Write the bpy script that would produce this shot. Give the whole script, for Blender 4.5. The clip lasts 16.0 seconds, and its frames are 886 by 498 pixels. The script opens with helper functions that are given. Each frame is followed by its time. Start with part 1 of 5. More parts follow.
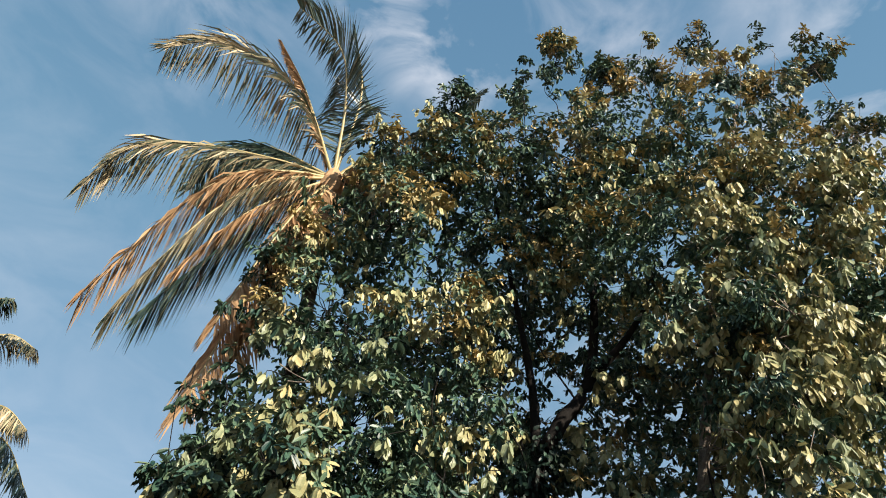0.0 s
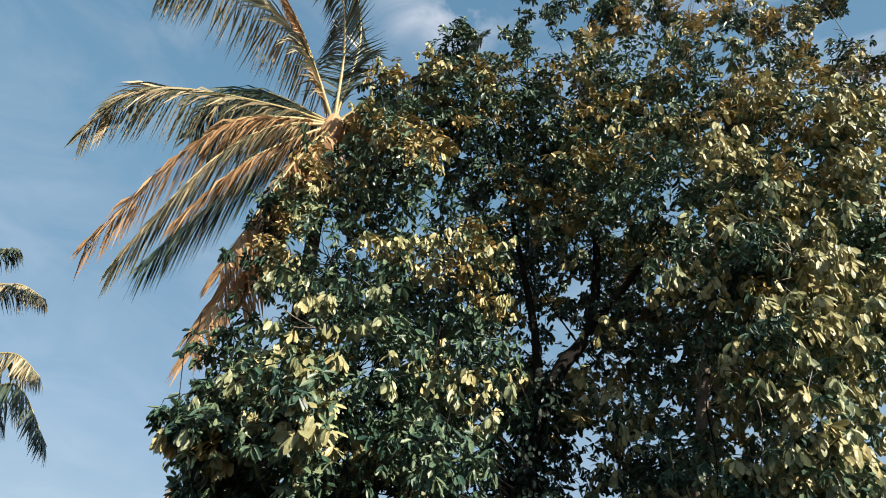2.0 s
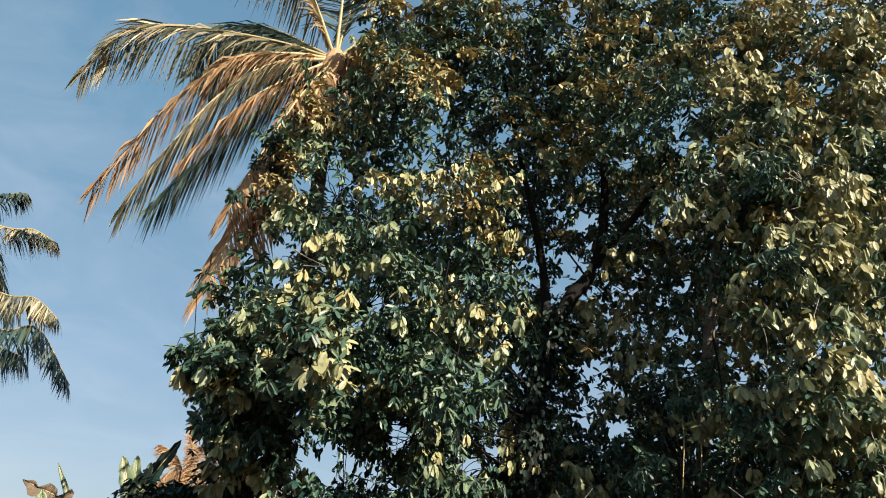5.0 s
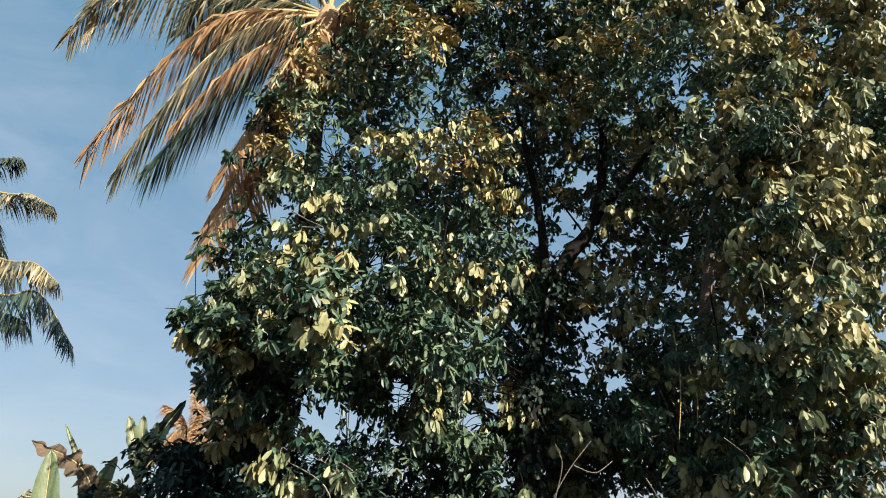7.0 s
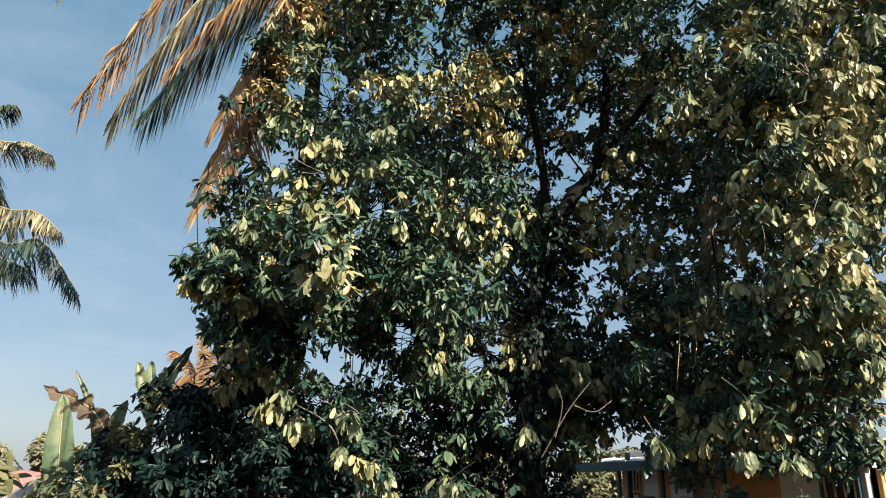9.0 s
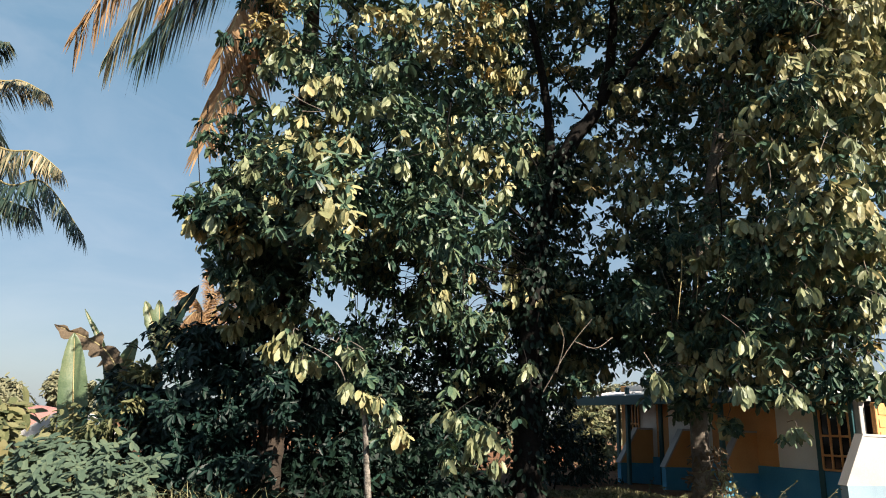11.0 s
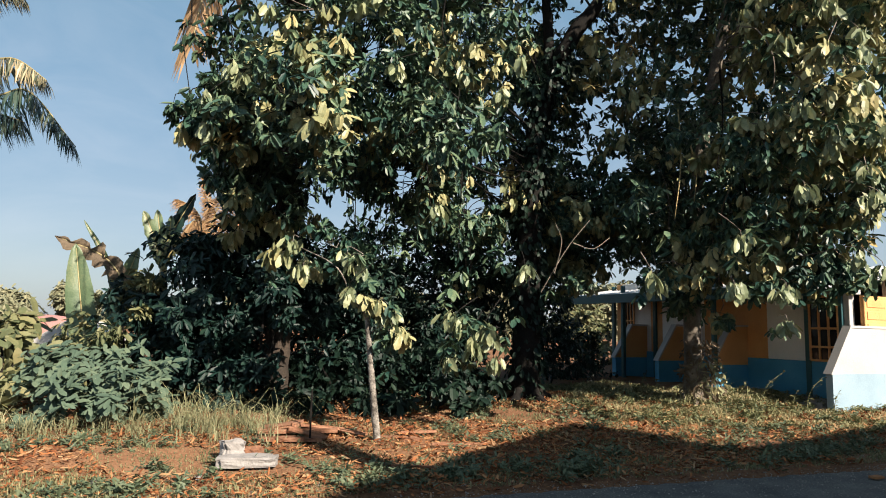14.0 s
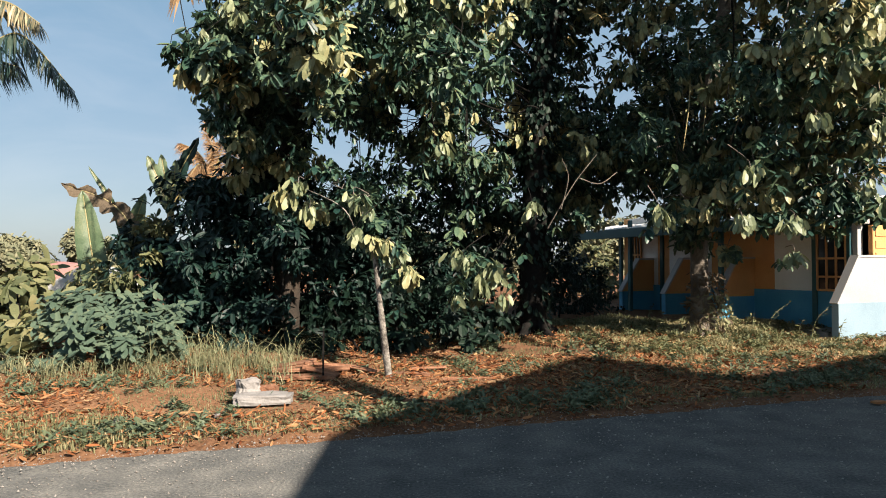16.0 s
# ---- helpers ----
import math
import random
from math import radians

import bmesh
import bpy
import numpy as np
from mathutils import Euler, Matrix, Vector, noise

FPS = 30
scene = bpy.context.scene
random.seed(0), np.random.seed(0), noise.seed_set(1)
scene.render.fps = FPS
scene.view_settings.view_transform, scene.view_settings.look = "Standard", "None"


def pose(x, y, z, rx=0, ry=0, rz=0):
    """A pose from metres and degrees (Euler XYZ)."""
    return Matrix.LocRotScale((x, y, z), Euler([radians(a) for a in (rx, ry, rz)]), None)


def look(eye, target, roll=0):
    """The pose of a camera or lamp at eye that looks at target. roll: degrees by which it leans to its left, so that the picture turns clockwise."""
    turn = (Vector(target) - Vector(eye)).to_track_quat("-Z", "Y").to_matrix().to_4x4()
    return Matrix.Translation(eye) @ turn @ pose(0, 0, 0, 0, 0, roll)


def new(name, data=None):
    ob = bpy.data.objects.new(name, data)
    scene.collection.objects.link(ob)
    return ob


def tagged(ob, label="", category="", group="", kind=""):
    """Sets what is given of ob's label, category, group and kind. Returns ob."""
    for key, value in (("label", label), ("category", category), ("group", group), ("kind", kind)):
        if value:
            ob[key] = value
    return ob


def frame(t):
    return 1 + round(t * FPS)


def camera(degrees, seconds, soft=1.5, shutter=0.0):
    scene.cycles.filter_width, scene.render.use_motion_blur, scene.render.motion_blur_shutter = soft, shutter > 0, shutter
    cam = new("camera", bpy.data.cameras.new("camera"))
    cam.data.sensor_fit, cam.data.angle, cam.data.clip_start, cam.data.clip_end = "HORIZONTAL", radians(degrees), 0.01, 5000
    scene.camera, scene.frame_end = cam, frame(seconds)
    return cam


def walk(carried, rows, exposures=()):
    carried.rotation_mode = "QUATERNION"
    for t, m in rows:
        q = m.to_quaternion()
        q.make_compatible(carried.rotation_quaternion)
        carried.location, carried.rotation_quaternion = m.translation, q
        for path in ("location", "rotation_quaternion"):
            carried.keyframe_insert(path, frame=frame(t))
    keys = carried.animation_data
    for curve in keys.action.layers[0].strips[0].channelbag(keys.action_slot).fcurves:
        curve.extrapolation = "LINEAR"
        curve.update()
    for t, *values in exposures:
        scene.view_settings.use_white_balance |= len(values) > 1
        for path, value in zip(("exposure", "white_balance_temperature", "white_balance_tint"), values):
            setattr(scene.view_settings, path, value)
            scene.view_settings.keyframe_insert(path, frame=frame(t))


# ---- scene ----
# ================= camera =================
cam = camera(68.24, 16.0, soft=1.0)
# seconds, yaw to the right, tilt up, lean (degrees); the camera stands still on the road
TURNS = [
    (0.0, -0.50, 39.22, 5.95), (0.5, -0.68, 37.99, 5.87), (1.0, -0.43, 36.29, 5.44), (1.5, -0.26, 35.56, 5.30),
    (2.0, -0.22, 34.50, 5.24), (2.5, -0.13, 33.75, 4.99), (3.0, -0.16, 32.49, 4.85), (3.5, -0.34, 31.81, 4.64),
    (4.0, -0.41, 30.80, 4.45), (6.5, -0.22, 26.29, 3.56), (7.0, -0.03, 25.32, 3.23), (7.5, 0.05, 24.24, 3.20),
    (8.0, -0.02, 22.80, 2.98), (8.5, -0.09, 21.71, 2.75), (9.0, 0.11, 20.52, 2.68), (11.5, 0.03, 13.91, 2.36),
    (12.0, 0.14, 12.64, 2.07), (12.5, 0.36, 11.16, 1.60), (13.0, 0.35, 9.59, 1.51), (13.5, 0.34, 8.19, 1.49),
    (14.0, 0.52, 6.81, 1.25), (14.5, 0.31, 5.49, 0.87), (15.0, 0.15, 4.30, 0.39), (15.5, -0.01, 2.85, -0.10),
    (16.0, 0.00, 1.43, 0.00)]
walk(cam, [(t, pose(0, 0, 1.6, 90 + tilt, 0, -yaw) @ pose(0, 0, 0, 0, 0, lean)) for t, yaw, tilt, lean in TURNS],
     exposures=[(0.0, 1.22), (16.0, 1.22)])

# ================= light =================
SUN_EL, SUN_AZ = 33.0, 138.0            # degrees; azimuth clockwise from +y
world = bpy.data.worlds.new("sky")
scene.world = world
world.use_nodes = True
wn, wl = world.node_tree.nodes, world.node_tree.links
wn.clear()
sky = wn.new("ShaderNodeTexSky")
sky.sky_type, sky.sun_disc = "NISHITA", False
sky.sun_elevation, sky.sun_rotation = radians(SUN_EL), radians(SUN_AZ)
sky.air_density, sky.dust_density, sky.ozone_density = 1.0, 1.2, 1.4
coord, mapn = wn.new("ShaderNodeTexCoord"), wn.new("ShaderNodeMapping")
mapn.inputs["Scale"].default_value = (1.6, 1.6, 3.2)
mapn.inputs["Rotation"].default_value = (0.35, 0.15, 0.9)
cloud, cramp, cmix = wn.new("ShaderNodeTexNoise"), wn.new("ShaderNodeValToRGB"), wn.new("ShaderNodeMix")
cloud.inputs["Scale"].default_value, cloud.inputs["Detail"].default_value = 3.4, 9.0
cloud.inputs["Roughness"].default_value, cloud.inputs["Distortion"].default_value = 0.56, 0.5
cramp.color_ramp.elements[0].position, cramp.color_ramp.elements[1].position = 0.42, 0.66
cmix.data_type = "RGBA"
cmix.inputs["B"].default_value = (6.2, 6.1, 6.4, 1)
back, wout = wn.new("ShaderNodeBackground"), wn.new("ShaderNodeOutputWorld")
back.inputs["Strength"].default_value = 0.076
wl.new(coord.outputs["Generated"], mapn.inputs["Vector"])
wl.new(mapn.outputs["Vector"], cloud.inputs["Vector"])
wl.new(cloud.outputs["Fac"], cramp.inputs["Fac"])
# banks of fair-weather cloud high in the sky: direction and width of each; a faint veil elsewhere
bank = None
for way, wide, most in (((-0.12, 0.51, 0.85), 0.07, 0.9), ((-0.07, 0.545, 0.835), 0.07, 0.9), ((-0.01, 0.575, 0.82), 0.07, 0.85), ((-0.19, 0.45, 0.87), 0.06, 0.8), ((0.17, 0.53, 0.83), 0.12, 0.4), ((0.52, 0.46, 0.72), 0.13, 0.85),
                        ((0.42, 0.42, 0.80), 0.10, 0.35), ((-0.37, 0.50, 0.78), 0.10, 0.35), ((-0.5, -0.5, 0.7), 0.45, 0.7), ((0.6, -0.4, 0.7), 0.4, 0.6), ((-0.75, 0.1, 0.65), 0.25, 0.5)):
    away, near = wn.new("ShaderNodeVectorMath"), wn.new("ShaderNodeMapRange")
    away.operation = "DISTANCE"
    away.inputs[1].default_value = Vector(way).normalized()
    wl.new(coord.outputs["Generated"], away.inputs[0])
    near.interpolation_type = "SMOOTHSTEP"
    near.inputs["From Min"].default_value, near.inputs["From Max"].default_value = 0.0, wide * 1.6
    near.inputs["To Min"].default_value, near.inputs["To Max"].default_value = most, 0.10
    wl.new(away.outputs["Value"], near.inputs["Value"])
    if bank is None:
        bank = near.outputs["Result"]
    else:
        top = wn.new("ShaderNodeMath")
        top.operation = "MAXIMUM"
        wl.new(bank, top.inputs[0])
        wl.new(near.outputs["Result"], top.inputs[1])
        bank = top.outputs["Value"]
product = wn.new("ShaderNodeMath")
product.operation = "MULTIPLY"
wl.new(cramp.outputs["Color"], product.inputs[0])
wl.new(bank, product.inputs[1])
wl.new(product.outputs["Value"], cmix.inputs["Factor"])
# a thin veil of haze over the clear sky, paler towards the horizon
split, haze, veil = wn.new("ShaderNodeSeparateXYZ"), wn.new("ShaderNodeValToRGB"), wn.new("ShaderNodeMix")
veil.data_type = "RGBA"
veil.inputs["Factor"].default_value = 0.75
for k, (z, c) in enumerate(((0.0, (2.5, 2.85, 3.2)), (0.28, (1.6, 2.5, 3.3)), (0.6, (1.1, 2.2, 3.1)), (1.0, (0.6, 1.45, 2.45)))):
    e = haze.color_ramp.elements[k] if k < 2 else haze.color_ramp.elements.new(z)
    e.position, e.color = z, (*c, 1)
wl.new(coord.outputs["Generated"], split.inputs["Vector"])
wl.new(split.outputs["Z"], haze.inputs["Fac"])
wl.new(sky.outputs["Color"], veil.inputs["A"])
wl.new(haze.outputs["Color"], veil.inputs["B"])
wl.new(veil.outputs["Result"], cmix.inputs["A"])
wl.new(cmix.outputs["Result"], back.inputs["Color"])
wl.new(back.outputs["Background"], wout.inputs["Surface"])

sun_data = bpy.data.lights.new("sun", "SUN")
sun_data.energy, sun_data.angle, sun_data.color = 5.0, radians(0.53), (1.0, 0.88, 0.74)
sun = new("sun", sun_data)
az, el = radians(SUN_AZ), radians(SUN_EL)
sun_at = Vector((math.sin(az) * math.cos(el), math.cos(az) * math.cos(el), math.sin(el)))
sun.matrix_world = look(sun_at * 60, (0, 0, 0))


# ================= materials =================
def rough_matter(m):
    """Lends a matt, gritty surface the way it throws light back to its source."""
    m.node_tree.nodes["Principled BSDF"].inputs["Diffuse Roughness"].default_value = 1.0
    return m


def material(name, colours, rough=0.8, scale=6.0, detail=6.0, bump=0.3, bump_scale=40.0, island=0.0, objectwise=0.0,
             translucent=0.0, spec=0.5, metal=0.0, fine=0.35):
    """Colours run along a ramp driven by noise at two scales and, for leaves, by each island's own number."""
    m = bpy.data.materials.new(name)
    m.use_nodes = True
    n, l = m.node_tree.nodes, m.node_tree.links
    bsdf = n["Principled BSDF"]
    bsdf.inputs["Roughness"].default_value, bsdf.inputs["Metallic"].default_value = rough, metal
    bsdf.inputs["Specular IOR Level"].default_value = spec
    tc = n.new("ShaderNodeTexCoord")
    big, small = n.new("ShaderNodeTexNoise"), n.new("ShaderNodeTexNoise")
    big.inputs["Scale"].default_value, big.inputs["Detail"].default_value = scale, detail
    small.inputs["Scale"].default_value, small.inputs["Detail"].default_value = bump_scale, 4.0
    l.new(tc.outputs["Object"], big.inputs["Vector"])
    l.new(tc.outputs["Object"], small.inputs["Vector"])

    def mixed(a, b, f):
        x = n.new("ShaderNodeMix")
        x.inputs["Factor"].default_value = f
        l.new(a, x.inputs["A"])
        l.new(b, x.inputs["B"])
        return x.outputs["Result"]
    value = mixed(big.outputs["Fac"], small.outputs["Fac"], fine)
    stretch = n.new("ShaderNodeMapRange")
    stretch.inputs["From Min"].default_value, stretch.inputs["From Max"].default_value = 0.28, 0.72
    l.new(value, stretch.inputs["Value"])
    value = stretch.outputs["Result"]
    if island:
        g = n.new("ShaderNodeNewGeometry")
        value = mixed(value, g.outputs["Random Per Island"], island)
    if objectwise:
        g = n.new("ShaderNodeObjectInfo")
        value = mixed(value, g.outputs["Random"], objectwise)
    ramp = n.new("ShaderNodeValToRGB")
    while len(ramp.color_ramp.elements) < len(colours):
        ramp.color_ramp.elements.new(0.5)
    for k, (e, c) in enumerate(zip(ramp.color_ramp.elements, colours)):
        e.position, e.color = (c[3] if len(c) > 3 else k / max(1, len(colours) - 1)), (*c[:3], 1)
    l.new(value, ramp.inputs["Fac"])
    l.new(ramp.outputs["Color"], bsdf.inputs["Base Color"])
    if bump:
        b = n.new("ShaderNodeBump")
        b.inputs["Strength"].default_value, b.inputs["Distance"].default_value = bump, 0.02
        l.new(small.outputs["Fac"], b.inputs["Height"])
        l.new(b.outputs["Normal"], bsdf.inputs["Normal"])
    if translucent:
        t, mix = n.new("ShaderNodeBsdfTranslucent"), n.new("ShaderNodeMixShader")
        mix.inputs["Fac"].default_value = translucent
        l.new(ramp.outputs["Color"], t.inputs["Color"])
        l.new(bsdf.outputs["BSDF"], mix.inputs[1])
        l.new(t.outputs["BSDF"], mix.inputs[2])
        l.new(mix.outputs["Shader"], n["Material Output"].inputs["Surface"])
    return m


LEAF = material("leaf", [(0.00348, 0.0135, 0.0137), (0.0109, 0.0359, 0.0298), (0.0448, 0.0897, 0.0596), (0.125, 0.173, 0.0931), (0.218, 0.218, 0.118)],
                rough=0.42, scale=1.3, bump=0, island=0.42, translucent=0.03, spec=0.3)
# near-black leaves that stand for shade on trunk climbers and undergrowth
SHADE_LEAF = material("shade_leaf", [(0.003, 0.010, 0.008), (0.007, 0.02, 0.013), (0.016, 0.033, 0.019)], rough=0.55, scale=1, bump=0, island=0.6, spec=0.25)
# bronze flush leaves, also used to put warm sunlight into the upper crown
BRONZE_SUNLIT = material("bronze_sunlit_leaf", [(0.11, 0.101, 0.0402), (0.22, 0.183, 0.07), (0.366, 0.271, 0.105), (0.529, 0.388, 0.164)], rough=0.5, scale=1.2, bump=0,
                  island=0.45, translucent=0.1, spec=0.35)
# young leaves, pale enough to carry painted sunlight too
YOUNG_SUNLIT = material("young_sunlit_leaf", [(0.0897, 0.128, 0.0683), (0.196, 0.214, 0.106), (0.383, 0.349, 0.172), (0.539, 0.406, 0.184)],
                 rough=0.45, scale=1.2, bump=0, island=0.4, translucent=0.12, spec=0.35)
YOUNG_SINGLE = material("hanging_leaf", [(0.122, 0.167, 0.0955), (0.231, 0.263, 0.143), (0.37, 0.377, 0.206)], rough=0.42, scale=3, bump=0.15,
                        objectwise=0.6, translucent=0.18)
# shrub leaves darkened: shade under the trees is put into the colour
SHADE_BUSH = material("shade_bush_leaf", [(0.003, 0.013, 0.012), (0.008, 0.026, 0.021), (0.024, 0.052, 0.034)], rough=0.5, scale=1.0, bump=0,
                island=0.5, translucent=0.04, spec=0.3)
# leaf colours paled so that they hold the haze of distance
HAZY = material("hazy_far_leaf", [(0.11, 0.125, 0.08), (0.18, 0.18, 0.11), (0.26, 0.235, 0.14)], rough=0.8, scale=0.3, bump=0, island=0.6, spec=0.2)
WEED = material("weed_leaf", [(0.045, 0.07, 0.04), (0.09, 0.12, 0.065), (0.18, 0.19, 0.10)], rough=0.6, scale=0.8, bump=0, island=0.6, translucent=0.15)
CASSAVA = material("lobed_leaf", [(0.045, 0.075, 0.054), (0.085, 0.125, 0.085), (0.15, 0.185, 0.115)], rough=0.7, scale=0.9, bump=0, island=0.5, translucent=0.12, spec=0.2)
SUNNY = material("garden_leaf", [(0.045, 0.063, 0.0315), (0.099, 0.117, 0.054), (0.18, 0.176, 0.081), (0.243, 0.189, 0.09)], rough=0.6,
                 scale=0.9, bump=0, island=0.5, translucent=0.15, spec=0.3)
# blackened bark: the crown's shade on trunk and limbs is put into the colour
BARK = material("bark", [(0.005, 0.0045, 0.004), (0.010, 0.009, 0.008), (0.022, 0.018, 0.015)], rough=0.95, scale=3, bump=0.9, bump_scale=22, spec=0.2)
PALE_BARK = material("pale_bark", [(0.05, 0.042, 0.035), (0.15, 0.125, 0.1), (0.34, 0.29, 0.23)], rough=0.95, scale=4, bump=0.8, bump_scale=30)
MOTTLED = material("mottled_bark", [(0.03, 0.026, 0.022), (0.07, 0.06, 0.05), (0.24, 0.215, 0.185), (0.42, 0.385, 0.34)], rough=0.95, scale=11, bump=0.6, bump_scale=40)
PALM_BARK = material("palm_bark", [(0.0121, 0.00935, 0.00715), (0.0303, 0.022, 0.0154), (0.066, 0.044, 0.0286)], rough=0.9, scale=2.5, bump=0.6)
# ramp mixes shaded green with sunlit tan, so leaflets carry painted light
FROND = material("frond", [(0.018, 0.042, 0.034), (0.08, 0.1, 0.065), (0.4, 0.33, 0.2), (0.66, 0.54, 0.36)], rough=0.45, scale=0.9,
                 bump=0, island=0.6, translucent=0.12)
GREEN_FROND = material("green_frond", [(0.01, 0.027, 0.025), (0.026, 0.056, 0.046), (0.075, 0.1, 0.07), (0.26, 0.225, 0.13)], rough=0.42, scale=0.9,
                       bump=0, island=0.6, translucent=0.1)
DRY_FROND = material("dry_frond", [(0.171, 0.0984, 0.0468), (0.361, 0.221, 0.108), (0.532, 0.353, 0.194)], rough=0.75, scale=0.8, bump=0, island=0.5,
                     translucent=0.1)
RACHIS = material("rachis", [(0.24, 0.20, 0.08), (0.42, 0.34, 0.17)], rough=0.5, scale=2)
BANANA = material("banana_leaf", [(0.058, 0.102, 0.0522), (0.116, 0.167, 0.087), (0.217, 0.239, 0.123)], rough=0.45, scale=1.6, bump=0.2, bump_scale=30,
                  translucent=0.2)
SOIL = material("soil", [(0.045, 0.026, 0.016), (0.105, 0.054, 0.03), (0.165, 0.088, 0.049), (0.195, 0.135, 0.085)], rough=1.0, scale=0.9, bump=0.8,
                bump_scale=26, spec=0.1, fine=0.55)
ASPHALT = material("asphalt", [(0.0323, 0.036, 0.0377), (0.0912, 0.091, 0.0867), (0.19, 0.18, 0.161)], rough=0.95, scale=2.4, detail=9.0, bump=1.0,
                   bump_scale=45, spec=0.2, fine=0.55)
rough_matter(SOIL)
rough_matter(ASPHALT)
DRY_GRASS = material("dry_grass", [(0.12, 0.14, 0.07), (0.24, 0.24, 0.125), (0.4, 0.36, 0.21)], rough=0.7, scale=0.6, bump=0, island=0.6, translucent=0.15)
STRAW = material("straw_grass", [(0.15, 0.15, 0.07), (0.32, 0.28, 0.14), (0.54, 0.44, 0.25)], rough=0.75, scale=0.8, bump=0, island=0.6, translucent=0.15)
TORN = material("torn_blade", [(0.05, 0.038, 0.025), (0.13, 0.095, 0.06), (0.25, 0.185, 0.115)], rough=0.8, scale=3, bump=0.3, translucent=0.15)
GRASS = material("grass", [(0.0517, 0.0759, 0.0345), (0.115, 0.132, 0.0575), (0.23, 0.213, 0.103), (0.391, 0.31, 0.172)], rough=0.7, scale=0.6, bump=0,
                 island=0.55, translucent=0.2)
LITTER = material("dead_leaf", [(0.0503, 0.0205, 0.0112), (0.158, 0.0536, 0.0225), (0.287, 0.113, 0.0449), (0.35, 0.185, 0.0867), (0.332, 0.249, 0.15)], rough=0.9, scale=2, bump=0,
                  island=0.8, spec=0.15)
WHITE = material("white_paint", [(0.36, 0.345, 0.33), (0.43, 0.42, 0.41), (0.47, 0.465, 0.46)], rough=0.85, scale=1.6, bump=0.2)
# lighter copy of the white paint: bounced light on the front is painted in
BOUNCE_LIT_WHITE = material("bounce_lit_white", [(0.66, 0.649, 0.616), (0.792, 0.781, 0.748), (0.858, 0.847, 0.825)], rough=0.85, scale=1.6, bump=0.2)
BLUE = material("blue_paint", [(0.0405, 0.216, 0.378), (0.0607, 0.284, 0.472), (0.0945, 0.351, 0.54)], rough=0.7, scale=1.6, bump=0.2)
# sunlit copy of the blue paint, for the wing wall in full sun
SUNLIT_BLUE = material("sunlit_blue_paint", [(0.2, 0.285, 0.35), (0.25, 0.345, 0.41), (0.30, 0.385, 0.44)], rough=0.8, scale=1.6, bump=0.2)
OCHRE = material("ochre_paint", [(0.514, 0.254, 0.0929), (0.666, 0.335, 0.124), (0.756, 0.416, 0.174)], rough=0.75, scale=1.6, bump=0.2)
TEAL = material("teal_paint", [(0.015, 0.07, 0.08), (0.025, 0.10, 0.11)], rough=0.6, scale=3, bump=0.1)
ZINC = material("zinc_sheet", [(0.42, 0.43, 0.44), (0.55, 0.56, 0.57), (0.66, 0.66, 0.67)], rough=0.45, scale=1.2, bump=0.1, metal=0.4)
ROOFING = material("metal_roofing", [(0.05, 0.055, 0.06), (0.10, 0.10, 0.10), (0.16, 0.13, 0.11)], rough=0.6, scale=1.2, metal=0.3)
RED_ROOF = material("red_roofing", [(0.34, 0.15, 0.12), (0.42, 0.2, 0.17), (0.48, 0.26, 0.22)], rough=0.8, scale=1.0)
GRIT = material("grit", [(0.101, 0.0907, 0.081), (0.203, 0.182, 0.162), (0.324, 0.294, 0.263)], rough=0.9, scale=8, bump=0, island=0.7)
STONE = material("pale_stone", [(0.176, 0.16, 0.148), (0.264, 0.244, 0.228), (0.336, 0.316, 0.304)], rough=0.9, scale=4, bump=0.6)
PLANK = material("old_plank", [(0.13, 0.055, 0.028), (0.24, 0.11, 0.06), (0.34, 0.19, 0.115)], rough=0.9, scale=5, bump=0.5)
DARKGLASS = material("dark_pane", [(0.012, 0.014, 0.016), (0.02, 0.022, 0.024)], rough=0.08, scale=1, bump=0)

rng = np.random.default_rng(7)


# ================= mesh helpers =================
def from_arrays(name, verts, tris, mat, parent=None, label="", smooth=False):
    """One mesh object from arrays of corners and triangles."""
    me = bpy.data.meshes.new(name)
    verts, tris = np.asarray(verts, np.float32), np.asarray(tris, np.int32)
    me.vertices.add(len(verts))
    me.vertices.foreach_set("co", verts.ravel())
    me.loops.add(tris.size)
    me.loops.foreach_set("vertex_index", tris.ravel())
    me.polygons.add(len(tris))
    me.polygons.foreach_set("loop_start", np.arange(0, tris.size, 3, dtype=np.int32))
    me.polygons.foreach_set("use_smooth", np.full(len(tris), smooth))
    me.update()
    me.materials.append(mat)
    ob = new(name, me)
    if parent:
        ob.parent = parent
    return tagged(ob, label)


def part(name, bm, mat, parent=None, label="", smooth=False):
    """Links a bmesh as one mesh object under a thing or part."""
    me = bpy.data.meshes.new(name)
    bm.normal_update()
    bm.to_mesh(me)
    bm.free()
    for p in me.polygons:
        p.use_smooth = smooth
    me.materials.append(mat)
    ob = new(name, me)
    if parent:
        ob.parent = parent
    return tagged(ob, label)


def thing(name, label, category, group="", kind=""):
    return tagged(new(name), label, category, group, kind)


def unit(v):
    return v / np.maximum(np.linalg.norm(v, axis=-1, keepdims=True), 1e-9)


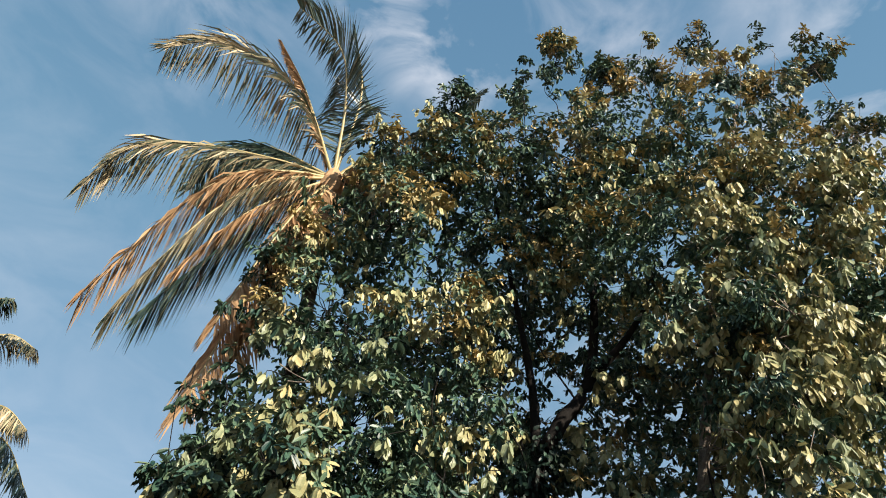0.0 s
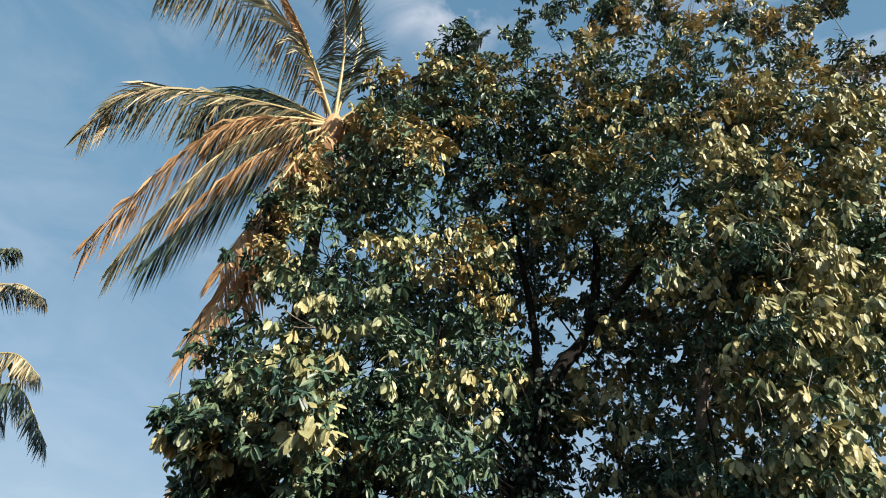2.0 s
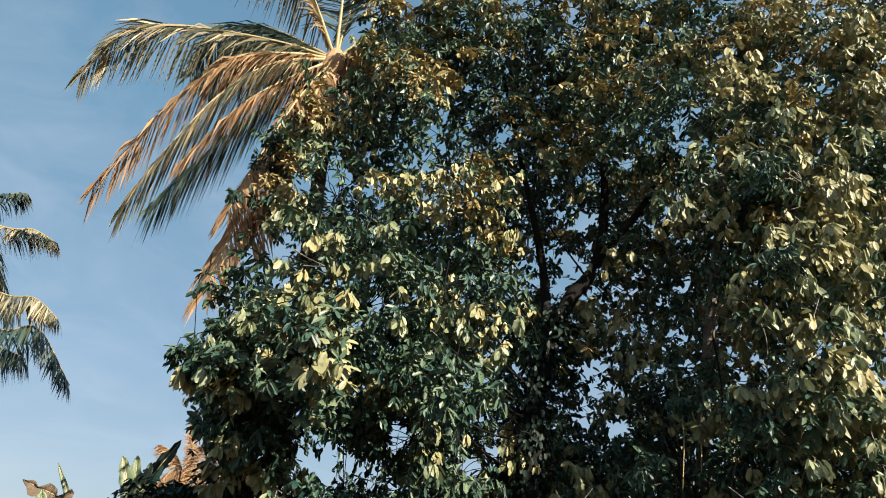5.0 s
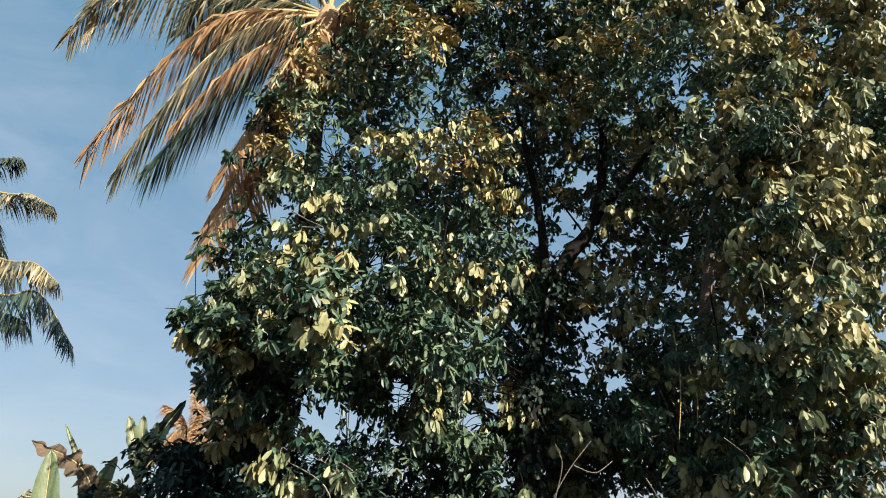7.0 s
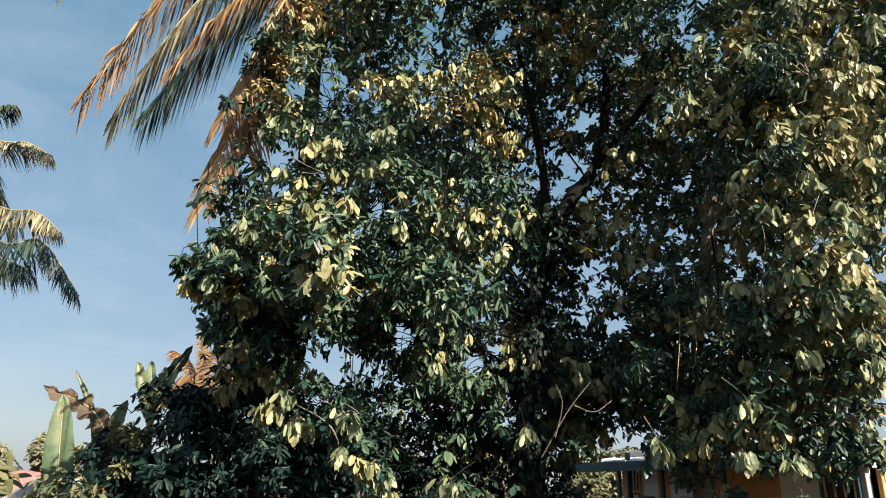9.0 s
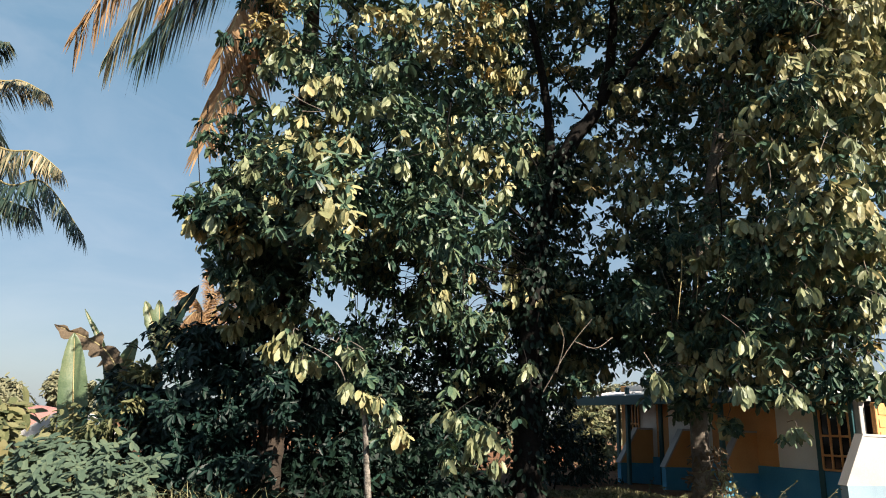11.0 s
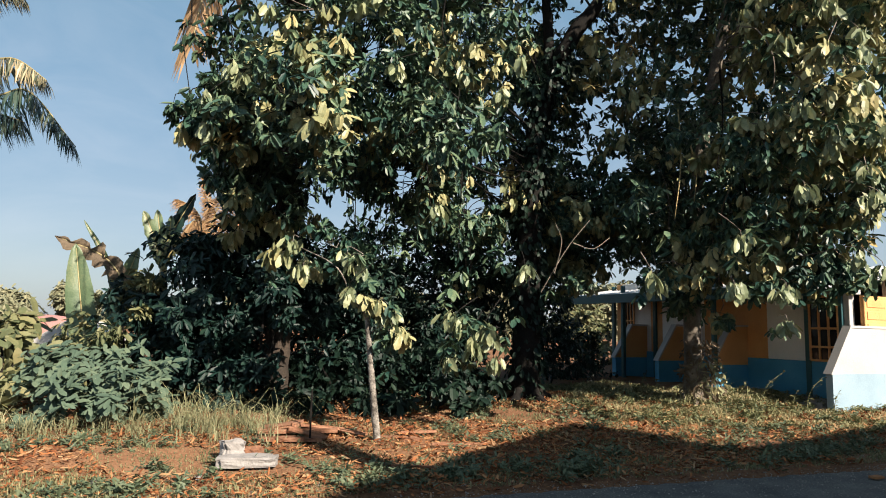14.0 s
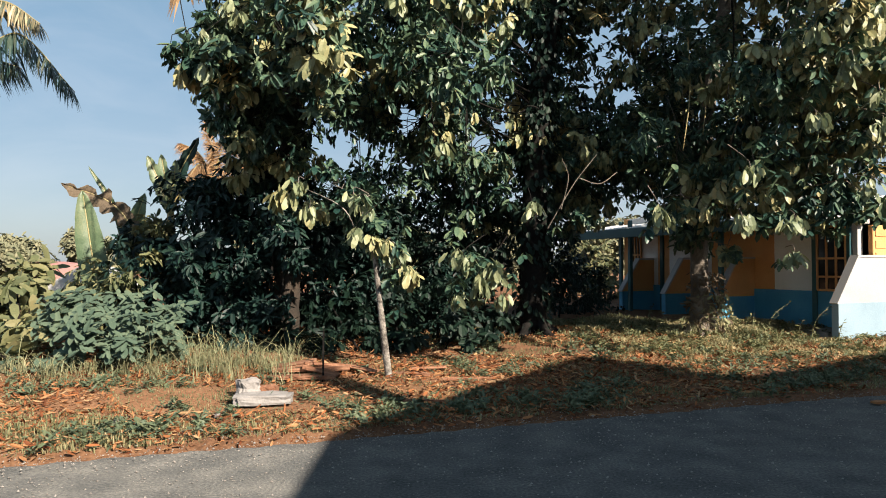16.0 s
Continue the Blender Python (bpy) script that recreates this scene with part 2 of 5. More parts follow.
def box(bm, lo, hi, m=None, bevel=0.0):
    """A bevelled box between two corners, turned by m."""
    made = bmesh.ops.create_cube(bm, size=1.0)["verts"]
    for v in made:
        v.co = Vector([lo[k] + (v.co[k] + 0.5) * (hi[k] - lo[k]) for k in range(3)])
    if bevel:
        edges = list({e for v in made for e in v.link_edges})
        made = list({v for f in bmesh.ops.bevel(bm, geom=edges, offset=bevel, segments=1, affect="EDGES")["faces"] for v in f.verts} |
                    {v for v in made if v.is_valid})
    if m:
        for v in made:
            v.co = m @ v.co
    return bm


def prism(bm, outline, y0, y1, m=None):
    """A solid with an outline in x and z, from y0 to y1."""
    a = [bm.verts.new((x, y0, z)) for x, z in outline]
    b = [bm.verts.new((x, y1, z)) for x, z in outline]
    n = len(a)
    bm.faces.new(a)
    bm.faces.new(b[::-1])
    for i in range(n):
        bm.faces.new((a[i], b[i], b[(i + 1) % n], a[(i + 1) % n]))
    if m:
        for v in a + b:
            v.co = m @ v.co
    return bm


def smooth_line(points, n):
    """A Catmull-Rom line of n points through the given ones."""
    p = np.asarray(points, float)
    p = np.vstack([2 * p[0] - p[1], p, 2 * p[-1] - p[-2]])
    u = np.linspace(0, len(p) - 3 - 1e-6, n)
    i = u.astype(int)
    f = (u - i)[:, None]
    a, b, c, d = p[i], p[i + 1], p[i + 2], p[i + 3]
    return 0.5 * (2 * b + (c - a) * f + (2 * a - 5 * b + 4 * c - d) * f ** 2 + (3 * b - a - 3 * c + d) * f ** 3)


def tube(points, radii, sides=8, rough=0.0):
    """Corners and triangles of a tapered tube along a line, with an uneven girth."""
    p, r = np.asarray(points, float), np.asarray(radii, float)
    t = unit(np.gradient(p, axis=0))
    ref = np.where(np.abs(t[:, 2:3]) > 0.9, [[1.0, 0, 0]], [[0, 0, 1.0]])
    a = unit(np.cross(t, ref))
    b = np.cross(t, a)
    ang = np.linspace(0, 2 * np.pi, sides, endpoint=False)
    girth = r[:, None] * (1 + rough * rng.normal(size=(len(p), sides)))
    v = p[:, None] + girth[..., None] * (np.cos(ang)[:, None] * a[:, None] + np.sin(ang)[:, None] * b[:, None])
    i, j = np.meshgrid(np.arange(len(p) - 1), np.arange(sides), indexing="ij")
    q = lambda x, y: (x * sides + y % sides).ravel()
    f = np.vstack([np.stack([q(i, j), q(i, j + 1), q(i + 1, j + 1)], 1), np.stack([q(i, j), q(i + 1, j + 1), q(i + 1, j)], 1)])
    cap = np.array([[(len(p) - 1) * sides, (len(p) - 1) * sides + k, (len(p) - 1) * sides + k + 1] for k in range(1, sides - 1)])
    return v.reshape(-1, 3), np.vstack([f, cap])


class Batch:
    """Collects pieces for one joined mesh."""
    def __init__(self):
        self.v, self.f, self.n = [], [], 0

    def add(self, v, f):
        self.v.append(v)
        self.f.append(np.asarray(f) + self.n)
        self.n += len(v)

    def build(self, name, mat, parent=None, label="", smooth=False):
        return from_arrays(name, np.vstack(self.v), np.vstack(self.f), mat, parent, label, smooth)


# along, aside, above; an obovate leaf folded at its midrib
LEAF_FORM = np.array([(0, 0, 0), (0.30, 0, 0), (0.74, 0, 0), (1, 0, 0), (0.30, 0.38, 0.06), (0.74, 0.44, 0.06), (0.30, -0.38, 0.06), (0.74, -0.44, 0.06),
                      (0.93, 0.22, 0.03), (0.93, -0.22, 0.03)])
LEAF_TRIS = np.array([(0, 1, 4), (1, 5, 4), (1, 2, 5), (2, 8, 5), (2, 3, 8), (0, 6, 1), (1, 6, 7), (1, 7, 2), (2, 7, 9), (2, 9, 3)])


SMALL_FORM = np.array([(0, 0, 0), (0.30, 0.36, 0.06), (0.78, 0.40, 0.06), (1, 0, 0), (0.78, -0.40, 0.06), (0.30, -0.36, 0.06)])
SMALL_TRIS = np.array([(0, 3, 2), (0, 2, 1), (0, 4, 3), (0, 5, 4)])


def leaves(pos, ahead, up, length, width, bend, small=False):
    """Corners and triangles of many leaves: root, way ahead, upper side, length, width and bend of each."""
    n = len(pos)
    form, form_tris = (SMALL_FORM, SMALL_TRIS) if small else (LEAF_FORM, LEAF_TRIS)
    a = unit(ahead)
    s = unit(np.cross(up, a))
    u = np.cross(a, s)
    f = form[None]
    along = f[..., 0] * length[:, None]
    v = (pos[:, None] + along[..., None] * a[:, None] + (f[..., 1] * width[:, None])[..., None] * s[:, None]
         + (f[..., 2] * width[:, None] - f[..., 0] ** 2 * (bend * length)[:, None])[..., None] * u[:, None])
    tris = (np.arange(n) * len(form))[:, None, None] + form_tris[None]
    return v.reshape(-1, 3), tris.reshape(-1, 3)


def rosettes(centres, axes, count, size, droop, spread=0.9, small=False):
    """Whorls of leaves round twig tips, evenly set like the ribs of a parasol; droop lets them hang."""
    k = len(centres)
    ax = np.repeat(unit(axes), count, 0)
    c, n = np.repeat(centres, count, 0), k * count
    side = unit(np.cross(ax, np.repeat(unit(rng.normal(size=(k, 3))), count, 0)))
    other = np.cross(ax, side)
    ang = np.tile(np.arange(count) * 2 * np.pi / count * 1.0, k) + 0.3 * rng.normal(size=n)
    ring = np.cos(ang)[:, None] * side + np.sin(ang)[:, None] * other
    way = unit(ax * rng.uniform(0.0, 0.7, (n, 1)) + ring * spread + np.array([0, 0, -1]) * np.repeat(droop, count)[:, None] * rng.uniform(0.8, 1.2, (n, 1)))
    up = unit(ax * 0.7 + ring * 0.3 + np.array([0, 0, 0.5]) + 0.28 * rng.normal(size=(n, 3)))
    ln = size * np.repeat(rng.uniform(0.75, 1.15, k), count) * rng.uniform(0.65, 1.1, n)
    root = c - ax * rng.uniform(0, 0.45, (n, 1)) * size + 0.02 * rng.normal(size=(n, 3))
    return leaves(root, way, up, ln, ln * rng.uniform(0.38, 0.52, n), rng.uniform(0.1, 0.45, n), small)


# gaps between the limbs where the sky shows: near end, far end, radius at the near end (it widens)
OPENINGS = [((1.90, 8, 6.66), (3.81, 16, 11.71), 0.21), ((2.61, 8, 7.73), (5.23, 16, 13.86), 0.16), ((0.75, 8, 8.13), (1.51, 16, 14.66), 0.17),
            ((0.98, 8, 4.35), (1.97, 16, 7.11), 0.17), ((1.90, 8, 4.44), (3.80, 16, 7.28), 0.16), ((2.23, 8, 3.71), (4.45, 16, 5.82), 0.17),
            ((-1.17, 8, 3.04), (-2.35, 16, 4.48), 0.30), ((-0.41, 8, 3.43), (-0.82, 16, 5.26), 0.28), ((-0.95, 8, 5.16), (-1.90, 16, 8.73), 0.14),
            ((3.27, 8, 5.70), (6.53, 16, 9.80), 0.12), ((5.01, 8, 5.01), (10.01, 16, 8.42), 0.15), ((0.40, 8, 3.12), (0.81, 16, 4.65), 0.17),
            ((-0.72, 8, 3.0), (-1.44, 16, 4.4), 0.20)]


def outside_openings(p):
    keep = np.ones(len(p), bool)
    for a, b, r in OPENINGS:
        a, ab = np.array(a), np.array(b) - np.array(a)
        u = np.clip((p - a) @ ab / (ab @ ab), 0, 1.15)
        gap = np.linalg.norm(p - a - u[:, None] * ab, axis=1) / (r * (1 + u))
        keep &= gap > 1 + rng.uniform(-0.45, 0.35, len(p))
    return keep


def lobe_points(centre, radii, count, gap=0.0, seed=0.0):
    """Twig tips inside an uneven ellipsoid, most of them near its skin, and their outward ways."""
    k = max(1, int(count / 7))
    d = unit(rng.normal(size=(k, 3)))
    r = rng.uniform(0.25, 1, len(d)) ** 0.55
    lump = np.array([noise.noise(Vector(q * 1.7) + Vector((seed, seed * 2, 0))) for q in d])
    p = np.asarray(centre) + d * np.minimum(r * (1 + 0.34 * lump), 1.1)[:, None] * np.asarray(radii)
    if gap:
        keep = np.array([0.8 * noise.noise(Vector(q * 0.8)) + 0.7 * noise.noise(Vector(q * 1.9)) for q in p]) > gap
        p, d = p[keep], d[keep]
    # each twig carries a spray of seven whorls
    p, d = np.repeat(p, 7, 0), np.repeat(d, 7, 0)
    p = p + np.clip(rng.normal(size=p.shape), -1.6, 1.6) * [0.22, 0.22, 0.14] * min(1.0, float(np.min(radii)))
    return p, unit(d + np.array([0, -0.15, 0.35]) + 0.35 * rng.normal(size=d.shape))


# ================= ground and road =================
def road_side(x, y):
    """Metres past the far edge of the road."""
    return (y - 6.55 - 0.327 * x) * 0.95


def ground_z(x, y):
    s = road_side(x, y)
    t = np.clip(s / 7, 0, 1)
    rise = 0.03 + 0.32 * t * t * (3 - 2 * t)
    return np.where(s < -0.12, -0.09, np.where(s < 0.05, -0.02, rise))


def lumps(x, y):
    """Small unevenness of the verge."""
    one = lambda a, b: noise.noise(Vector((a * 0.9, b * 0.9, 0))) * 0.05 + noise.noise(Vector((a * 4, b * 4, 3))) * 0.018
    return np.array([one(a, b) for a, b in zip(np.ravel(x), np.ravel(y))]).reshape(np.shape(x)) * np.clip(road_side(x, y) / 1.5, 0.25, 1)


def soil_z(x, y):
    return ground_z(x, y) + lumps(x, y)


def build_ground():
    def line(lo, a, b, hi, step):
        mid = np.arange(a, b, step)
        return np.concatenate([a - np.geomspace(0.4, a - lo, 22)[::-1], mid, b + np.geomspace(0.4, hi - b, 22)])
    xs, ys = line(-1500, -11, 13, 1500, 0.11), line(-1500, 3.5, 21, 1500, 0.11)
    X, Y = np.meshgrid(xs, ys)
    Z = ground_z(X, Y)
    near = (X > -14) & (X < 16) & (Y > 2) & (Y < 24) & (road_side(X, Y) > 0.0)
    Z[near] += lumps(X[near], Y[near])
    nx, ny = len(xs), len(ys)
    i, j = np.meshgrid(np.arange(ny - 1), np.arange(nx - 1), indexing="ij")
    q = (i * nx + j).ravel()
    f = np.vstack([np.stack([q, q + 1, q + nx + 1], 1), np.stack([q, q + nx + 1, q + nx], 1)])
    ob = from_arrays("ground", np.stack([X, Y, Z], -1).reshape(-1, 3), f, SOIL, smooth=True)
    tagged(ob, "reddish bare soil with dry litter and sparse grass", "ground", kind="structure")


def build_road():
    n, m = 260, 12
    ux, uy = 0.9505, 0.3108
    s = np.concatenate([-np.geomspace(9, 600, 30)[::-1], np.linspace(-8.8, 11.8, n), np.geomspace(12, 600, 30)])
    v = []
    for k in s:
        edge = 0.10 * noise.noise(Vector((k * 0.9, 0, 5))) + 0.05 * noise.noise(Vector((k * 4.0, 0, 8)))
        for w in np.linspace(0, 1, m):
            d = -6.2 * (1 - w) + w * edge
            x, y = k * ux - d * uy, 6.55 + k * uy + d * ux
            v.append((x, y, 0.0 - 0.035 * (w > 0.999) + 0.006 * noise.noise(Vector((x * 1.5, y * 1.5, 0)))))
    i, j = np.meshgrid(np.arange(len(s) - 1), np.arange(m - 1), indexing="ij")
    q = (i * m + j).ravel()
    f = np.vstack([np.stack([q, q + m, q + m + 1], 1), np.stack([q, q + m + 1, q + 1], 1)])
    ob = from_arrays("road", v, f, ASPHALT, smooth=True)
    tagged(ob, "worn grey asphalt road with a ragged edge", "road", kind="structure")


build_ground()
build_road()


# ================= the building behind the road, which shades the road =================
def build_neighbour():
    """A gabled house on the near side of the road, at the camera's back; its roofline follows from the shade on the verge."""
    house = thing("neighbour_house", "plain rendered house with two metal gables beside the road", "house")
    east, south = math.sin(az), -math.cos(az)

    def front(x, y, lift=0.0):
        """The corner of the front wall whose shade ends at x, y on the ground."""
        reach = (y - 0.327 * x + 2.3) / (south + 0.327 * east)
        return Vector((x + reach * east, y - reach * south, 0.1 + reach * math.tan(el) + lift))

    def solid(name, corners, depth, mat):
        bm = bmesh.new()
        near = [bm.verts.new(c) for c in corners]
        far = [bm.verts.new(c - Vector((0, depth, 0))) for c in corners]
        bm.faces.new(near)
        bm.faces.new(far[::-1])
        for i in range(len(near)):
            j = (i + 1) % len(near)
            bm.faces.new((near[i], far[i], far[j], near[j]))
        part(name, bm, mat, house)
    eaves = [front(-0.96, 6.12), front(2.03, 10.39), front(4.2, 9.03), front(7.4, 10.99), front(17.2, 6.04)]
    drop = Vector((0, 0, 0.25))
    inner = [eaves[0] + Vector((0.5, 0.16, -0.02))] + eaves[1:]
    foot = [Vector((inner[-1].x, inner[-1].y, -0.1)), Vector((inner[0].x, inner[0].y, -0.1))]
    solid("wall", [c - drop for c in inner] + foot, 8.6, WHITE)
    solid("roof", eaves + [c - drop * 0.92 for c in eaves[::-1]], 9.4, ROOFING)
    tip = front(-1.7, 9.03)
    bm = bmesh.new()
    box(bm, (tip.x - 0.15, tip.y - 0.4, eaves[0].z - 0.3), (tip.x + 0.15, tip.y - 0.1, tip.z))
    part("chimney", bm, WHITE, house)


build_neighbour()


# ================= trees =================
def limb(batch, points, r0, r1, sides=8, rough=0.06, n=14):
    line = smooth_line(points, n)
    v, f = tube(line, np.linspace(r0, r1, n), sides, rough)
    batch.add(v, f)
    return line


LEAF_MESHES = []


def leaf_mesh(k):
    """Single leaves that several whorls share."""
    while len(LEAF_MESHES) < 5:
        v, f = leaves(np.zeros((1, 3)), np.array([[0, 1.0, 0]]), np.array([[0, 0, 1.0]]), np.array([1.0]),
                      np.array([0.40 + 0.03 * len(LEAF_MESHES)]), np.array([0.12 + 0.09 * len(LEAF_MESHES)]))
        me = bpy.data.meshes.new("leaf")
        me.from_pydata(v.tolist(), [], f.tolist())
        me.materials.append(YOUNG_SINGLE)
        LEAF_MESHES.append(me)
    return LEAF_MESHES[k % 5]


def hanging_whorl(parent, at, count, size):
    """Young leaves that hang side by side from one twig, each an object of its own."""
    for k in range(count):
        a = rng.uniform(0, 2 * math.pi)
        out = Vector((math.cos(a), math.sin(a), 0)) * rng.uniform(0.35, 1.25) + Vector((0, 0, -1))
        ob = new("leaf", leaf_mesh(int(rng.integers(0, 5))))
        turn = out.to_track_quat("Y", "Z").to_matrix().to_4x4() @ pose(0, 0, 0, 0, rng.uniform(-60, 60), 0)
        root = Vector(at) + Vector(rng.normal(size=3) * [0.05, 0.05, 0.04])
        ob.matrix_world = Matrix.Translation(root) @ turn @ Matrix.Scale(size * rng.uniform(0.75, 1.15), 4)
        ob.parent = parent


def ivy(parent, stem, r0, r1, count, z1, size=0.13):
    """Leaves that climb a trunk."""
    p = stem[rng.integers(0, len(stem), count * 2)]
    p = p[p[:, 2] < z1][:count]
    a = rng.uniform(0, 2 * np.pi, len(p))
    d = np.stack([np.cos(a), np.sin(a), np.zeros(len(p))], 1)
    q = p + d * rng.uniform(r0, r1, (len(p), 1)) + rng.normal(size=(len(p), 3)) * [0, 0, 0.18]
    ln = size * rng.uniform(0.6, 1.4, len(p))
    v, f = leaves(q, unit(d * 0.6 + [0, 0, -1] + 0.4 * rng.normal(size=q.shape)), d + 0.3 * rng.normal(size=q.shape), ln, ln * 0.6, np.full(len(p), 0.2))
    from_arrays("ivy", v, f, SHADE_LEAF, parent, "climbing leaves over the bark, near-black to stand for shade")["kind"] = "stuff"


def tree(name, label, trunk, r0, r1, lobes, size, per_lobe, gap, young_lit_share, low=3.5, bark=None, whorls=(), ivy_to=0.0, dark=0.0, bronze=0.0, leaf=0.23, hang=15, forks=()):
    """A broadleaf tree: trunk, limbs to each lobe of the crown, twigs, and whorled leaves."""
    t = thing(name, label, "tree")
    b = Batch()
    stem = limb(b, trunk, r0, r1, 14, 0.05, 48)
    for k in range(7 if r0 > 0.1 else 0):
        # buttress roots that run out into the soil
        a = k * 2 * math.pi / 7 + rng.uniform(-0.3, 0.3)
        out = np.array([math.cos(a), math.sin(a), 0])
        far = stem[0] * [1, 1, 0] + out * r0 * rng.uniform(2.2, 3.4)
        limb(b, [stem[0] * [1, 1, 0] + out * r0 * 0.35 + [0, 0, rng.uniform(0.7, 1.1)], stem[0] * [1, 1, 0] + out * r0 * 1.15 + [0, 0, 0.42],
                 far + [0, 0, float(ground_z(far[0], far[1])) - 0.06]], r0 * 0.5, r0 * 0.22, 7, 0.1, 10)
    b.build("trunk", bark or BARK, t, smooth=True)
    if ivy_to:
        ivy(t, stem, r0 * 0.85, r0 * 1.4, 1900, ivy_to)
    br, old, young, rust = Batch(), Batch(), Batch(), Batch()
    for k, path in enumerate(forks):
        one = Batch()
        limb(one, path, r0 * 0.42, 0.035, 10, 0.05, 24)
        one.build("limb", bark or BARK, t, smooth=True)
    high = stem[stem[:, 2] > low]
    for k, (c, r, density) in enumerate(lobes):
        c = np.array(c, float)
        root = high[np.argmin(np.linalg.norm(high - (c - [0, 0, 0.5 + 0.45 * np.linalg.norm(c[:2] - stem[0, :2])]), axis=1))]
        root = high[min(len(high) - 1, max(0, int(np.argmin(np.abs(high[:, 2] - root[2])) + rng.integers(0, 6))))]
        if hasattr(r, "__len__"):
            root = c - np.array([rng.uniform(-0.5, 0.5), 0.1, 2.6])
        if c[2] < 4.8 and np.linalg.norm(c - root) > 1.8 and r0 > 0.1:
            root = c + np.array([rng.uniform(-0.3, 0.3), rng.uniform(0, 0.4), 1.9])
        far = np.linalg.norm(c - root)
        mid = (root + c) / 2 + np.array([0, 0, 0.10 * far]) + 0.13 * far * rng.normal(size=3)
        line = limb(br, [root, (root * 2 + mid) / 3 + 0.05 * far * rng.normal(size=3), mid, c], 0.007 + 0.0028 * far, 0.006, 7, 0.05, 18)
        radii = np.array(r if hasattr(r, "__len__") else (r, r, r * 0.95))
        p, d = lobe_points(c, radii, per_lobe * density * (radii.prod() ** (2 / 3)), gap, k * 3.1)
        if not len(p):
            continue
        clear = outside_openings(p)
        for q in (p[::7][clear[::7]] if c[1] < 12.4 else p[::21][clear[::21]]):
            a = line[np.argmin(np.linalg.norm(line - q, axis=1))]
            if np.linalg.norm(a - q) > 1.2:
                continue
            limb(br, [a, (a + q) / 2 + 0.12 * rng.normal(size=3), q], 0.011, 0.004, 3, 0, 4)
        # sunward and right-hand sprays get more pale leaves, painting sunlight into the crown
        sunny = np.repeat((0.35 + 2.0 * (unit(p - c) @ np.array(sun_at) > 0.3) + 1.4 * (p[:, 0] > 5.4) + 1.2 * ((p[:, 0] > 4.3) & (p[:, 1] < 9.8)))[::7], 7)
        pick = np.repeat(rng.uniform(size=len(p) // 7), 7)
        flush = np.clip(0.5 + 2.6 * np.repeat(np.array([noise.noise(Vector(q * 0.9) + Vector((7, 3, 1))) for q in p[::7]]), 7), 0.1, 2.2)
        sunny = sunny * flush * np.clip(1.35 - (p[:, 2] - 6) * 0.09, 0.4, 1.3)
        fresh = pick < young_lit_share * sunny
        tan = ~fresh & (pick < young_lit_share * sunny + bronze * np.clip((p[:, 2] - 7.5) / 4, 0.03, 1) * sunny)
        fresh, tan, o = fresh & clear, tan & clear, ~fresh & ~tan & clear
        v, f = rosettes(p[o], d[o], 7, size, rng.uniform(0.1, 1.1, o.sum()), small=True)
        old.add(v, f)
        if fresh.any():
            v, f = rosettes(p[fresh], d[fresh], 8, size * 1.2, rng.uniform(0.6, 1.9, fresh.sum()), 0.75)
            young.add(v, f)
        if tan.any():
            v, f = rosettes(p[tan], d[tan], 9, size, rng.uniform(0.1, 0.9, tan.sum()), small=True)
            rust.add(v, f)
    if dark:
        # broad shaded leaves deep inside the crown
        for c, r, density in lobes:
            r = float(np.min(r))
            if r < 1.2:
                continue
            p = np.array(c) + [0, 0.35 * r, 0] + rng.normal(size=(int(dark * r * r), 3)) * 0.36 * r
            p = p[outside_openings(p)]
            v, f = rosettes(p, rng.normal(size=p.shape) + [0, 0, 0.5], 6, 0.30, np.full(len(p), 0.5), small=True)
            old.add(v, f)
    for w in whorls:
        w = np.array(w)
        a = stem[np.argmin(np.abs(stem[:, 2] - w[2] - 1.5))]
        limb(br, [w * 0.92 + a * 0.08 + [0, 0.1, 0.15] + 0.15 * rng.normal(size=3), w + [0, 0.06, 0.12], w], 0.008, 0.004, 4, 0, 6)
        hanging_whorl(t, w, hang, leaf)
        v, f = rosettes(w[None] + 0.25 * rng.normal(size=(3, 3)) + [0, 0.2, 0.1], np.tile([0, 0.3, 1.0], (3, 1)), 8, size, np.full(3, 0.8))
        old.add(v, f)
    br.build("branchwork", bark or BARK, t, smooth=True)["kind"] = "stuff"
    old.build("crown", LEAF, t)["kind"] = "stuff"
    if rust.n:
        rust.build("bronze_foliage", BRONZE_SUNLIT, t, "bronze and tan flush leaves of the upper crown, with sunlight painted in")["kind"] = "stuff"
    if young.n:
        young.build("young_foliage", YOUNG_SUNLIT, t, "pale yellow-green young leaves in drooping whorls, with sunlight painted in")["kind"] = "stuff"
    return t


